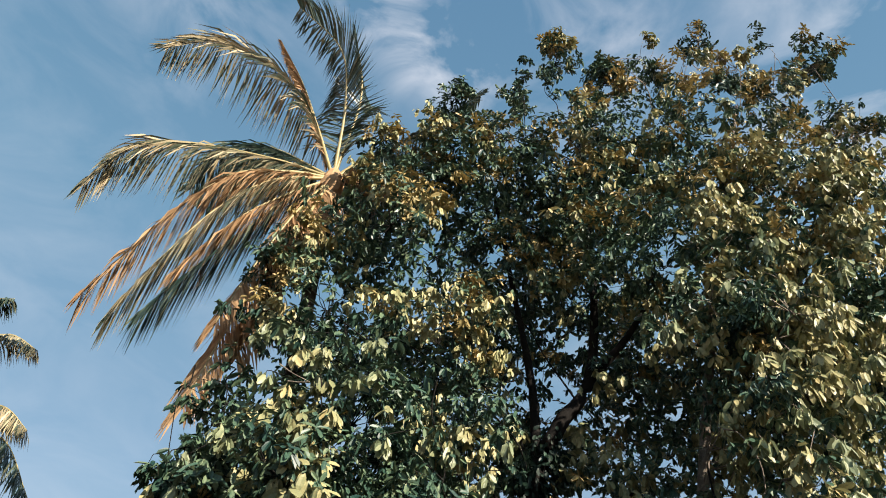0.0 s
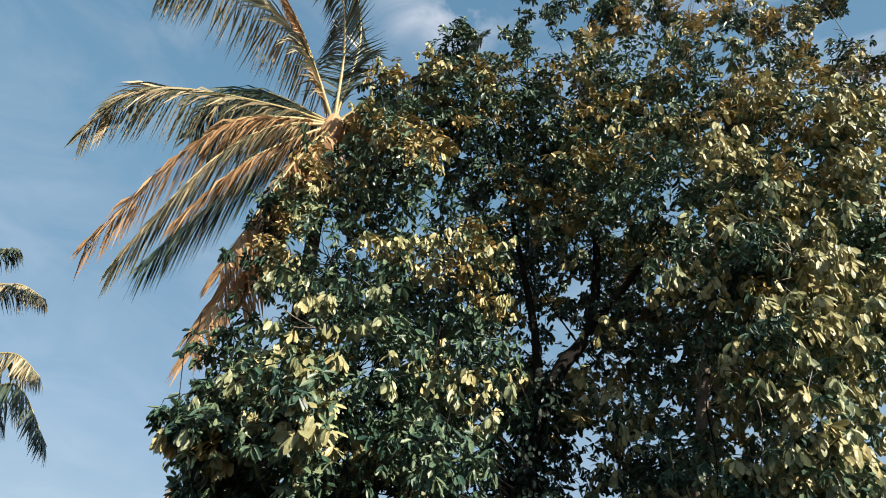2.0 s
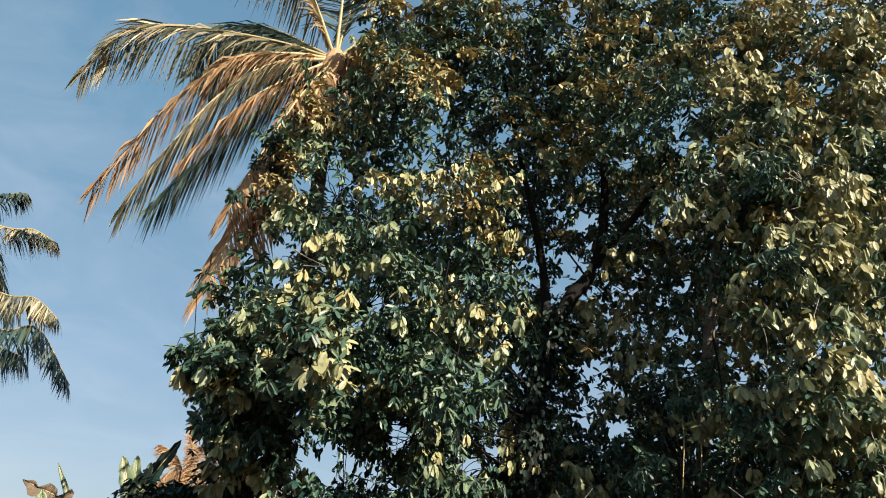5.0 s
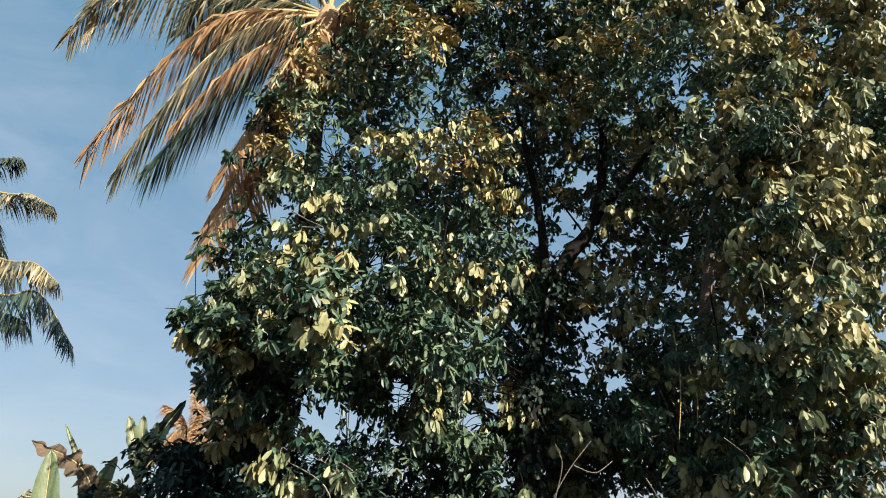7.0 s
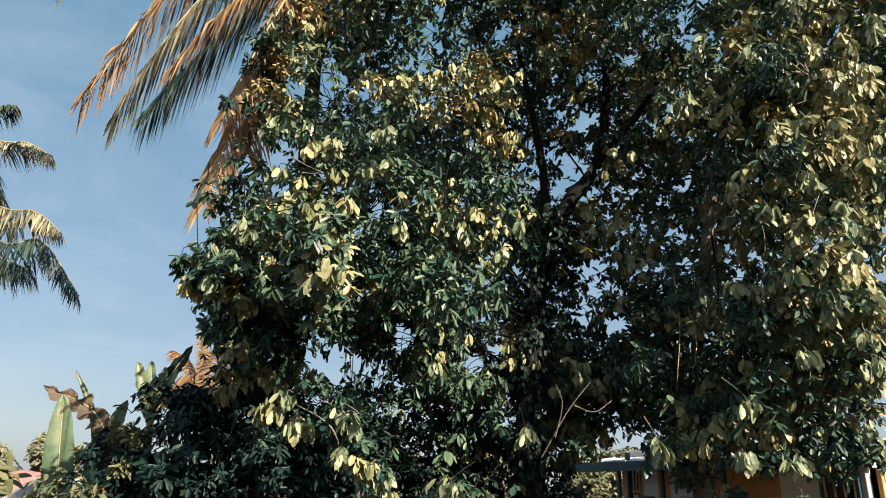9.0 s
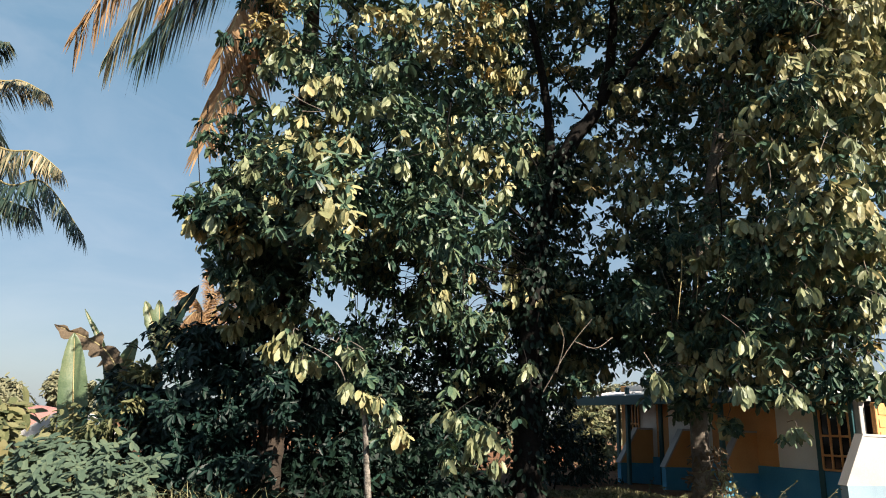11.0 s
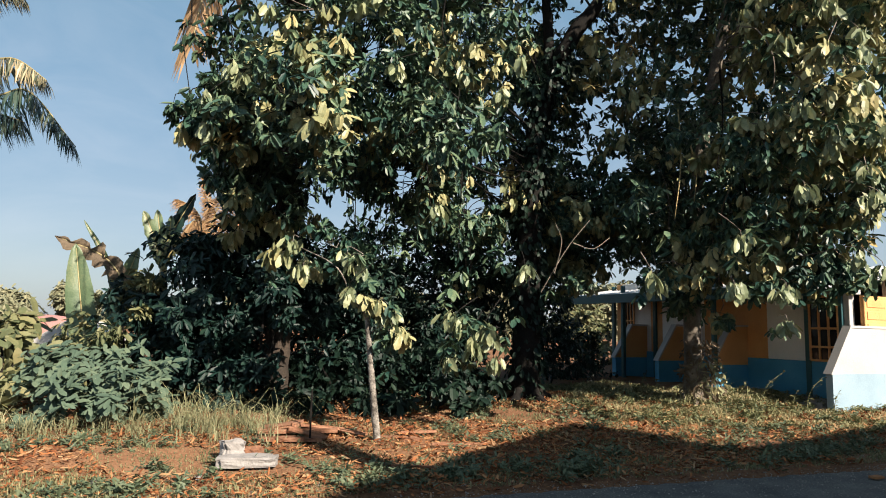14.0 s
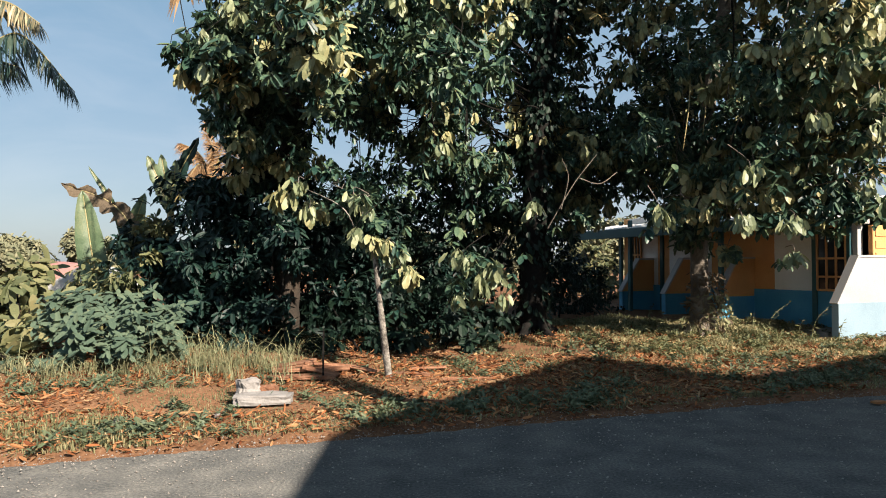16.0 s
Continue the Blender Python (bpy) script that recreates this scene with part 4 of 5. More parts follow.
bush("dense shrub with tree shade put into its dark green leaves",
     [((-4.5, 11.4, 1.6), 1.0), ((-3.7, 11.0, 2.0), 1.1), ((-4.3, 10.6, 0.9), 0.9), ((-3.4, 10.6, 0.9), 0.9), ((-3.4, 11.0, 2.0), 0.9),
      ((-4.9, 11.9, 2.3), 0.8), ((-3.6, 11.4, 2.7), 0.8)], SHADE_BUSH, 0.19, 190, (-3.8, 11.2))
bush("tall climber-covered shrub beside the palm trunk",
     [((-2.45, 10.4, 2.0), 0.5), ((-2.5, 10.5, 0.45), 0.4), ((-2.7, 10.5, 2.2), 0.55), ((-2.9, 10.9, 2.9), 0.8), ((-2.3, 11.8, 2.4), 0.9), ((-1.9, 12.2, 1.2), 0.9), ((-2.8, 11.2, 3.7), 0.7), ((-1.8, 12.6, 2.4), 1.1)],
     SHADE_BUSH, 0.19, 190, (-2.6, 11.5))
bush("low undergrowth painted near-black for the shade under the crown",
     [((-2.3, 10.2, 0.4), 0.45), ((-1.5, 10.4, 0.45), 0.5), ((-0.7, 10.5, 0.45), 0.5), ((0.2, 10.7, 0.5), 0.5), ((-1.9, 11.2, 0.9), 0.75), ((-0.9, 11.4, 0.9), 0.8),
      ((0.1, 11.6, 0.9), 0.75), ((0.8, 11.4, 0.6), 0.5)], SHADE_LEAF, 0.2, 130, (-0.8, 11.0))
bush("understorey shrub behind the trunks, darkened to stand for shade",
     [((-0.8, 13.6, 1.2), 1.3), ((0.5, 13.8, 1.2), 1.2), ((-0.2, 14.6, 2.2), 1.6), ((1.0, 14.4, 2.4), 1.2), ((0.2, 12.4, 0.8), 0.6), ((-1.75, 12.9, 0.8), 0.6), ((-1.0, 12.8, 0.8), 0.7), ((0.0, 12.8, 0.7), 0.6)], SHADE_BUSH, 0.16, 200, (0, 14))
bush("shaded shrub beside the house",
     [((3.2, 16.5, 1.0), 0.9), ((2.6, 15.5, 1.2), 0.8), ((3.9, 17.6, 1.1), 0.9), ((2.8, 16.4, 2.2), 0.9)], SHADE_BUSH, 0.16, 200, (3, 16))
bush("sunlit pale shrub behind the house", [((5.6, 24, 1.3), 1.2), ((4.8, 24.5, 2.0), 1.1)], SUNNY, 0.22, 120, (5, 24))
bush("low blue-green shrub with broad lobed leaves",
     [((-4.6, 8.9, 0.55), (0.9, 0.6, 0.45)), ((-5.2, 8.8, 0.5), (0.8, 0.6, 0.45)), ((-4.1, 9.3, 0.75), (0.6, 0.6, 0.5)), ((-5.0, 9.6, 0.9), (0.9, 0.6, 0.6))],
     CASSAVA, 0.2, 170, (-4.6, 9.2), True)
bush("yellow-green garden shrub with large round leaves",
     [((-6.3, 10.0, 0.9), (0.9, 0.7, 0.7)), ((-6.9, 10.6, 1.2), (0.9, 0.8, 0.7)), ((-5.9, 8.7, 0.45), (0.7, 0.6, 0.4)), ((-7.4, 10.2, 0.9), (0.9, 0.8, 0.8)), ((-8.7, 13.0, 1.5), (1.0, 0.8, 0.7)), ((-7.9, 12.6, 1.1), (0.8, 0.7, 0.6))],
     SUNNY, 0.36, 45, (-6.5, 10))
bush("sunlit shrub at the foot of the banana plants",
     [((-4.95, 10.5, 1.5), 0.42), ((-5.2, 10.7, 0.9), 0.45), ((-4.9, 10.9, 2.2), 0.4), ((-5.6, 11.4, 1.2), 0.6), ((-5.3, 12.2, 1.8), 0.8), ((-6.2, 11.8, 0.8), 0.7)], SUNNY, 0.18, 180, (-5.6, 11.8))


# ================= banana plants =================
def banana_leaf(parent, root, mid, tip, width, face, torn=0.0, mat=None):
    """A long blade on a midrib, its edges notched or torn."""
    n = 30
    line = smooth_line([root, mid, tip], n)
    t = unit(np.gradient(line, axis=0))
    s = unit(np.cross(t, np.asarray(face, float)))
    u = np.linspace(0, 1, n)
    w = width * np.clip(np.sin(np.pi * np.clip(u * 0.93 + 0.07, 0, 1)) ** 0.55, 0.05, 1)
    nrm = unit(np.cross(s, t))
    b = Batch()
    for sg in (1, -1):
        tear = 1 - torn * rng.uniform(0, 1, n) * (rng.uniform(size=n) < 0.7) - 0.05 * rng.uniform(size=n)
        edge = line + s * (sg * w * tear)[:, None] + nrm * (0.18 * width * rng.uniform(0.6, 1.2, n))[:, None] + np.array([0, 0, -1.0]) * (torn * 0.5 * w * rng.uniform(0, 1.2, n))[:, None]
        half = (line + edge) / 2 + nrm * (0.12 * width)
        v = np.vstack([line, half, edge])
        i = np.arange(n - 1)
        f = []
        for r in (0, n):
            f += [np.stack([r + i, r + i + 1, r + n + i + 1], 1), np.stack([r + i, r + n + i + 1, r + n + i], 1)]
        b.add(v, np.vstack(f))
    lf = b.build("leaf", mat or BANANA, parent, smooth=True)
    v, f = tube(line, np.linspace(0.028, 0.006, n), 5)
    from_arrays("midrib", v, f, RACHIS, lf, smooth=True)


def banana(label, foot, top, blades):
    p = thing("banana_plant", label, "banana plant")
    line = smooth_line([foot, (np.array(foot) + top) / 2 + [0.03, 0, 0], top], 16)
    v, f = tube(line, np.linspace(0.13, 0.07, 16), 10, 0.04)
    from_arrays("stem", v, f, RACHIS, p, "pale layered stem", smooth=True)
    for root, mid, tip, width, torn, mat in blades:
        banana_leaf(p, np.array(root), mid, tip, width, (0.25, -1, 0.1), torn, mat)


banana("banana plant with one upright blade and torn dry blades", (-6.05, 12.5, 0.15), (-6.05, 12.5, 1.5), [
    ((-6.35, 12.3, 0.55), (-6.6, 12.3, 1.8), (-6.8, 12.3, 3.0), 0.26, 0.0, None),
    ((-5.75, 12.6, 1.9), (-6.3, 12.5, 2.75), (-7.2, 12.3, 3.15), 0.24, 0.85, TORN),
    ((-6.05, 12.6, 1.5), (-6.3, 12.6, 2.6), (-6.8, 12.5, 3.5), 0.07, 0.1, None),
    ((-6.0, 12.7, 1.5), (-6.0, 12.7, 2.3), (-5.8, 12.7, 3.0), 0.17, 0.1, None),
    ((-6.05, 12.5, 1.4), (-5.85, 12.5, 2.1), (-5.7, 12.4, 1.5), 0.2, 0.9, TORN),
    ((-6.1, 12.7, 1.2), (-6.25, 12.7, 1.9), (-6.2, 12.8, 2.4), 0.12, 0.2, None)])
banana("banana plant with dark upright blades above the shrubs", (-5.8, 14.0, 0.2), (-5.85, 14.0, 2.9), [
    ((-5.9, 14.0, 2.8), (-5.65, 14.0, 3.6), (-5.25, 14.0, 4.35), 0.17, 0.35, SHADE_BUSH),
    ((-5.9, 14.0, 2.8), (-6.1, 14.0, 3.4), (-6.35, 14.0, 3.95), 0.16, 0.2, None),
    ((-5.9, 14.1, 2.8), (-6.0, 14.1, 3.4), (-6.1, 14.1, 4.0), 0.15, 0.2, None),
    ((-5.9, 13.9, 2.8), (-5.75, 13.9, 3.3), (-5.7, 13.9, 3.85), 0.14, 0.3, None),
    ((-5.85, 13.9, 2.7), (-5.5, 13.8, 3.2), (-5.1, 13.7, 3.0), 0.18, 0.6, SUNNY)])


# ================= blue and white house =================
HOUSE = Matrix(((0.40, 0.9165, 0, 5.6), (-0.9165, 0.40, 0, 19.5), (0, 0, 1, 0.33), (0, 0, 0, 1)))


def build_house():
    """Local x runs along the front, y into the house."""
    h = thing("house", "low house with blue dado, white and ochre walls under trees", "house")

    def piece(name, lo, hi, mat, parent=h, label="", bevel=0.01):
        return part(name, box(bmesh.new(), lo, hi, HOUSE, bevel), mat, parent, label)

    def panel(x0, x1, mat):
        piece("wall", (x0, 0.0, 0.72), (x1, 0.16, 2.65), mat)
    panel(-0.3, -0.06, OCHRE), panel(-0.06, 0.62, BOUNCE_LIT_WHITE), panel(0.62, 1.15, BOUNCE_LIT_WHITE), panel(1.15, 1.6, OCHRE), panel(1.6, 2.6, BOUNCE_LIT_WHITE)
    panel(2.6, 3.1, BOUNCE_LIT_WHITE), panel(3.1, 4.95, OCHRE), panel(4.95, 5.95, BOUNCE_LIT_WHITE)
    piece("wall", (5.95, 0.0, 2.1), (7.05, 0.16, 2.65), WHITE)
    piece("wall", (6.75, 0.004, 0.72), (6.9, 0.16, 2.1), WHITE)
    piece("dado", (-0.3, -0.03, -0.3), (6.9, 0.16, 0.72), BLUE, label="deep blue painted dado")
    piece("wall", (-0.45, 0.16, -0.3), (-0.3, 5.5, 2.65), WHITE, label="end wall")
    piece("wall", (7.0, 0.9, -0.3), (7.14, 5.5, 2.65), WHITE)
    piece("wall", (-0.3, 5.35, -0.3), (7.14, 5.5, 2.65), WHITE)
    piece("floor", (-0.45, -1.1, -0.35), (7.0, -0.035, -0.02), STONE)
    for x in (-0.42, 1.35, 5.98, 6.72):
        piece("post", (x - 0.06, -0.06, -0.2), (x + 0.06, 0.0 if x > 5 else 0.02, 2.6), TEAL, label="dark teal timber post")
    for x in (1.25, 4.4):
        piece("porch_post", (x - 0.05, -1.1, -0.2), (x + 0.05, -1.0, 2.5), TEAL)
    # windows with ochre lattices
    for x0, x1, z0, z1 in ((0.12, 0.5, 0.95, 2.2), (6.05, 6.68, 0.75, 2.08)):
        w = piece("window", (x0, -0.035, z0), (x1, -0.012, z1), DARKGLASS, bevel=0)
        for x in np.linspace(x0, x1, 4):
            piece("bar", (x - 0.02, -0.07, z0), (x + 0.02, -0.035, z1), OCHRE, w, bevel=0.004)
        for z in (z0, z0 + 0.28, (z0 + z1) / 2, z1):
            piece("rail", (x0, -0.075, z - 0.022), (x1, -0.032, z + 0.022), OCHRE, w, bevel=0.004)
    d = piece("door", (7.0, 0.17, -0.2), (7.1, 0.88, 2.08), OCHRE, label="ochre panelled timber door")
    for z in np.linspace(0.15, 1.85, 8):
        piece("slat", (7.1, 0.24, z), (7.115, 0.82, z + 0.16), OCHRE, d, bevel=0.004)
    # wing walls across the porch: blue foot, painted top, pale coping on the slope
    for x, top in ((0.93, OCHRE), (2.6, OCHRE), (4.35, OCHRE), (7.2, WHITE)):
        m = HOUSE @ pose(x, 0, 0, 0, 0, -90)
        back = -1.6 if top is WHITE else 0.0
        w = part("wing_wall", prism(bmesh.new(), [(back, -0.25), (1.12, -0.25), (1.12, 0.55), (back, 0.55)], -0.07, 0.07, m), BLUE if top is OCHRE else SUNLIT_BLUE, h, "painted wing wall with a sloping end")
        part("top", prism(bmesh.new(), [(back, 0.55), (1.12, 0.55), (0.52, 1.42), (back, 1.42)], -0.068, 0.068, m), top, w)
        part("coping", prism(bmesh.new(), [(1.13, 0.54), (1.17, 0.55), (0.54, 1.47), (back, 1.47), (back, 1.425), (0.52, 1.425)], -0.085, 0.085, m), WHITE, w)
    r = part("roof", prism(bmesh.new(), [(-1.35, 2.12), (2.6, 2.75), (6.6, 2.12), (6.6, 2.24), (2.6, 2.88), (-1.35, 2.24)], -0.95, 7.3,
             HOUSE @ Matrix(((0, 1, 0, 0), (1, 0, 0, 0), (0, 0, 1, 0), (0, 0, 0, 1)))), ZINC, h, "pale corrugated zinc roof")
    for x in np.arange(-0.85, 7.2, 0.22):
        part("rib", prism(bmesh.new(), [(-1.36, 2.24), (2.6, 2.88), (2.6, 2.91), (-1.36, 2.27)], x, x + 0.05,
             HOUSE @ Matrix(((0, 1, 0, 0), (1, 0, 0, 0), (0, 0, 1, 0), (0, 0, 0, 1)))), ZINC, r)
    piece("fascia", (-0.97, -1.39, 2.02), (7.3, -1.352, 2.26), TEAL)


build_house()


# ================= distance =================
def far_house():
    h = thing("far_house", "distant white house with a faded red roof", "house")
    m = pose(-16.8, 30.0, 0.15, 0, 0, 12)
    part("wall", prism(bmesh.new(), [(-1.5, -0.2), (1.5, -0.2), (1.5, 0.35), (0, 1.35), (-1.5, 0.35)], 0, 6, m), WHITE, h)
    part("roof", prism(bmesh.new(), [(-3.1, 0.75), (-1.1, 0.75), (-0.5, 1.0), (-1.3, 1.5), (-2.4, 1.65), (-3.1, 1.0)], 0.8, 6, m), RED_ROOF, h)
    part("wall", prism(bmesh.new(), [(-3.0, -0.2), (-1.52, -0.2), (-1.52, 0.74), (-3.0, 0.74)], 1.0, 6, m), WHITE, h)


far_house()


def far_tree(x, y, height, spread, mat):
    t = thing("far_tree", "distant rounded tree on the horizon", "tree", "trees on the horizon")
    v, f = tube(smooth_line([(x, y, 0), (x, y, height * 0.5), (x + 0.3, y, height * 0.8)], 6), np.linspace(0.25, 0.1, 6), 6)
    from_arrays("trunk", v, f, BARK, t)
    b = Batch()
    for k in range(5):
        c = np.array([x, y, height * 0.68]) + rng.normal(size=3) * [spread * 0.42, spread * 0.42, height * 0.12]
        p, d = lobe_points(c, np.array([spread, spread, height * 0.5]) * rng.uniform(0.4, 0.65), 170, 0, rng.uniform(0, 50))
        v, f = rosettes(p, d, 5, 0.55, np.full(len(p), 0.5), small=True)
        b.add(v, f)
    b.build("crown", mat, t)["kind"] = "stuff"


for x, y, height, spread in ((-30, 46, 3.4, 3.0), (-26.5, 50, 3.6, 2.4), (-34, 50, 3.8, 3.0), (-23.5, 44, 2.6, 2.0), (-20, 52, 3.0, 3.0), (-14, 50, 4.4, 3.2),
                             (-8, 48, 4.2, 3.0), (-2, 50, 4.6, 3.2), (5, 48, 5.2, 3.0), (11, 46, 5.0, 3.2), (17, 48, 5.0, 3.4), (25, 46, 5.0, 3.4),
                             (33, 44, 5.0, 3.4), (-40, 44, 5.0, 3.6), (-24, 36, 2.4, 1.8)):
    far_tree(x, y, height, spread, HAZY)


# ================= grass and litter =================
def blades(n, x, y, height, lean, width):
    """Corners and triangles of bent grass blades."""
    z = soil_z(x, y) - 0.01
    a = rng.uniform(0, 2 * np.pi, n)
    d = np.stack([np.cos(a), np.sin(a), np.zeros(n)], 1)
    s = np.stack([-np.sin(a), np.cos(a), np.zeros(n)], 1) * width[:, None]
    p0 = np.stack([x, y, z], 1)
    up = np.array([0, 0, 1.0])
    p1 = p0 + (up * 0.55 + d * lean[:, None] * 0.16) * height[:, None]
    p2 = p0 + (up * (0.92 - 0.16 * lean[:, None]) + d * lean[:, None] * 0.5) * height[:, None]
    p3 = p0 + (up * (1.0 - 0.42 * lean[:, None]) + d * lean[:, None] * 0.95) * height[:, None]
    v = np.stack([p0 - s, p0 + s, p1 - s * 0.8, p1 + s * 0.8, p2 - s * 0.5, p2 + s * 0.5, p3], 1).reshape(-1, 3)
    f = (np.arange(n) * 7)[:, None, None] + np.array([(0, 1, 3), (0, 3, 2), (2, 3, 5), (2, 5, 4), (4, 5, 6)])[None]
    return v, f.reshape(-1, 3)


def patch_noise(x, y, k, off):
    return np.array([noise.noise(Vector((a * k + off, b * k, off))) for a, b in zip(x, y)])


def lawn(name, label, n, box_, height, width, threshold, k=0.7, off=0.0, tall=False, mat=None, strip=0.0):
    x, y = rng.uniform(box_[0], box_[1], n), rng.uniform(box_[2], box_[3], n)
    if tall:
        # blades gather in tufts
        tuft = rng.integers(0, max(1, n // 22), n)
        x, y = x[tuft] + rng.normal(size=n) * 0.09, y[tuft] + rng.normal(size=n) * 0.09
    ok = (road_side(x, y) > 0.04) & (road_side(x, y) < (strip or 99)) & (patch_noise(x, y, k, off) > threshold)
    x, y = x[ok], y[ok]
    m = len(x)
    h = height * rng.uniform(0.3, 1.25, m) * (np.clip(0.75 + 1.6 * patch_noise(x, y, 2.6, off), 0.25, 1.5) if tall else np.clip(0.6 + 0.8 * patch_noise(x, y, 1.9, off), 0.3, 1.4))
    v, f = blades(m, x, y, h, rng.uniform(0.5, 2.1, m) if tall else rng.uniform(0.15, 0.9, m), width * rng.uniform(0.6, 1.3, m))
    ob = from_arrays(name, v, f, mat or GRASS)
    tagged(ob, label, "grass", kind="stuff")


lawn("tall_grass", "tall pale dry grass beside the shrubs", 900, (-3.9, -2.0, 8.4, 9.4), 0.5, 0.005, -1, tall=True, mat=DRY_GRASS)
lawn("tall_grass", "tall pale grass along the shrub border", 1700, (-6.6, -3.2, 7.4, 8.7), 0.36, 0.005, -0.2, tall=True, mat=DRY_GRASS)
lawn("tall_grass", "dry brush round the foot of a trunk", 150, (4.8, 5.9, 12.4, 13.0), 0.38, 0.008, -1, tall=True, mat=DRY_GRASS)
lawn("grass", "patchy short grass on the road verge", 110000, (-8, 10, 5, 12.5), 0.07, 0.006, -0.12, 1.1, 3.0)
lawn("grass", "sunlit rough grass before the house", 60000, (2.6, 11, 10.6, 15), 0.12, 0.007, -0.4, 0.5, 9.0, mat=STRAW)
lawn("grass", "short grass in the shade of the trees", 14000, (-2, 5, 11.2, 16), 0.14, 0.007, -0.1, 0.6, 14.0)
lawn("grass", "green grass mat on the near verge", 14000, (-7, -2.4, 4.2, 6.6), 0.11, 0.006, -0.15, 0.9, 27.0)
lawn("grass", "grass strip along the asphalt edge", 46000, (-7, 8, 4.2, 9.4), 0.09, 0.006, -0.3, 1.1, 21.0, strip=0.8)


def weeds(name, label, n, box_, size, reach, mat, low=0.08, high=99.0):
    """Tufts of broad-leaved weeds, some of them in the same clump."""
    x, y = rng.uniform(box_[0], box_[1], n), rng.uniform(box_[2], box_[3], n)
    side = road_side(x, y)
    ok = (side > low) & (side < high) & (patch_noise(x, y, 0.9, 31.0) > -0.1)
    x, y = x[ok], y[ok]
    k = 9
    a, r = rng.uniform(0, 2 * np.pi, len(x) * k), np.abs(rng.normal(size=len(x) * k)) * reach
    px, py = np.repeat(x, k) + np.cos(a) * r, np.repeat(y, k) + np.sin(a) * r
    px, py = px[road_side(px, py) > 0.03], py[road_side(px, py) > 0.03]
    p = np.stack([px, py, soil_z(px, py) + rng.uniform(0.01, reach * 0.9, len(px))], 1)
    v, f = rosettes(p, rng.normal(size=p.shape) * 0.4 + [0, 0, 1.0], 6, size, np.full(len(p), 0.0), 1.0, small=True)
    tagged(from_arrays(name, v, f, mat), label, "weeds", kind="stuff")


weeds("weeds", "low pale green weeds among the litter", 800, (-6, 10, 5.0, 12.8), 0.075, 0.10, WEED)
weeds("weeds", "green weeds along the asphalt edge", 900, (-7, 9, 4.0, 9.6), 0.08, 0.12, WEED, 0.05, 1.0)
weeds("weeds", "rough weeds before the house", 420, (2.5, 10, 10.5, 14.5), 0.08, 0.13, SUNNY)


def litter(n):
    x, y = rng.uniform(-7, 11, n), rng.uniform(5, 13.5, n)
    ok = (road_side(x, y) > -0.02) & (patch_noise(x, y, 0.6, 50.0) > -0.3)
    x, y = x[ok], y[ok]
    m = len(x)
    a = rng.uniform(0, 2 * np.pi, m)
    ahead = np.stack([np.cos(a), np.sin(a), rng.uniform(-0.15, 0.35, m)], 1)
    ln = rng.uniform(0.03, 0.13, m) * rng.uniform(0.6, 1.1, m)
    p = np.stack([x, y, soil_z(x, y) + rng.uniform(0.005, 0.045, m)], 1)
    v, f = leaves(p, ahead, np.array([0, 0, 1.0]) + 0.5 * rng.normal(size=(m, 3)), ln, ln * rng.uniform(0.14, 0.42, m), rng.uniform(-0.5, 0.5, m), True)
    ob = from_arrays("leaf_litter", v, f, LITTER)
    tagged(ob, "fallen dry brown leaves scattered on red soil", "leaf litter", kind="stuff")


litter(70000)


def lump(name, label, category, at, size, mat, turn=0.0, parent=None):
    """An uneven block with worn corners."""
    bm = bmesh.new()
    bmesh.ops.create_cube(bm, size=1.0)
    bmesh.ops.bevel(bm, geom=bm.edges[:], offset=0.09, segments=2, affect="EDGES")
    bmesh.ops.subdivide_edges(bm, edges=bm.edges[:], cuts=2, use_grid_fill=True)
    m = pose(*at, 0, 0, turn)
    for v in bm.verts:
        w = Vector((v.co.x * size[0], v.co.y * size[1], v.co.z * size[2]))
        w += noise.noise_vector(v.co * 2.3 + Vector(at)) * 0.22 * min(size)
        v.co = m @ w
    ob = part(name, bm, mat, parent, "" if parent else label)
    return ob if parent else tagged(ob, category=category)


lump("concrete_slab", "broken pale concrete slab lying on the verge", "slab", (-1.97, 7.2, 0.14), (0.62, 0.3, 0.11), STONE, 9)
lump("stone", "pale crumpled block beside the slab", "stone", (-2.23, 7.55, 0.19), (0.26, 0.24, 0.2), STONE, 30)
lump("stone", "small brown stone against the pale block", "stone", (-2.02, 7.6, 0.14), (0.2, 0.2, 0.14), PLANK, 10)
lump("plank", "weathered reddish plank lying on the soil", "plank", (-1.75, 8.75, 0.22), (1.0, 0.16, 0.05), PLANK, 14)
lump("plank", "weathered reddish plank lying on the soil", "plank", (-1.85, 8.55, 0.15), (0.9, 0.2, 0.05), PLANK, 4)
lump("plank", "short board end beside the young tree", "plank", (-0.45, 8.8, 0.14), (0.55, 0.14, 0.05), PLANK, -8)
lump("plank", "thin stick leaning on the boards", "stick", (-1.55, 8.5, 0.4), (0.02, 0.02, 0.75), BARK, 0)
lump("dry_leaf", "single orange dry leaf lying on the asphalt", "leaf", (5.0, 7.55, 0.03), (0.16, 0.09, 0.03), LITTER, 20)


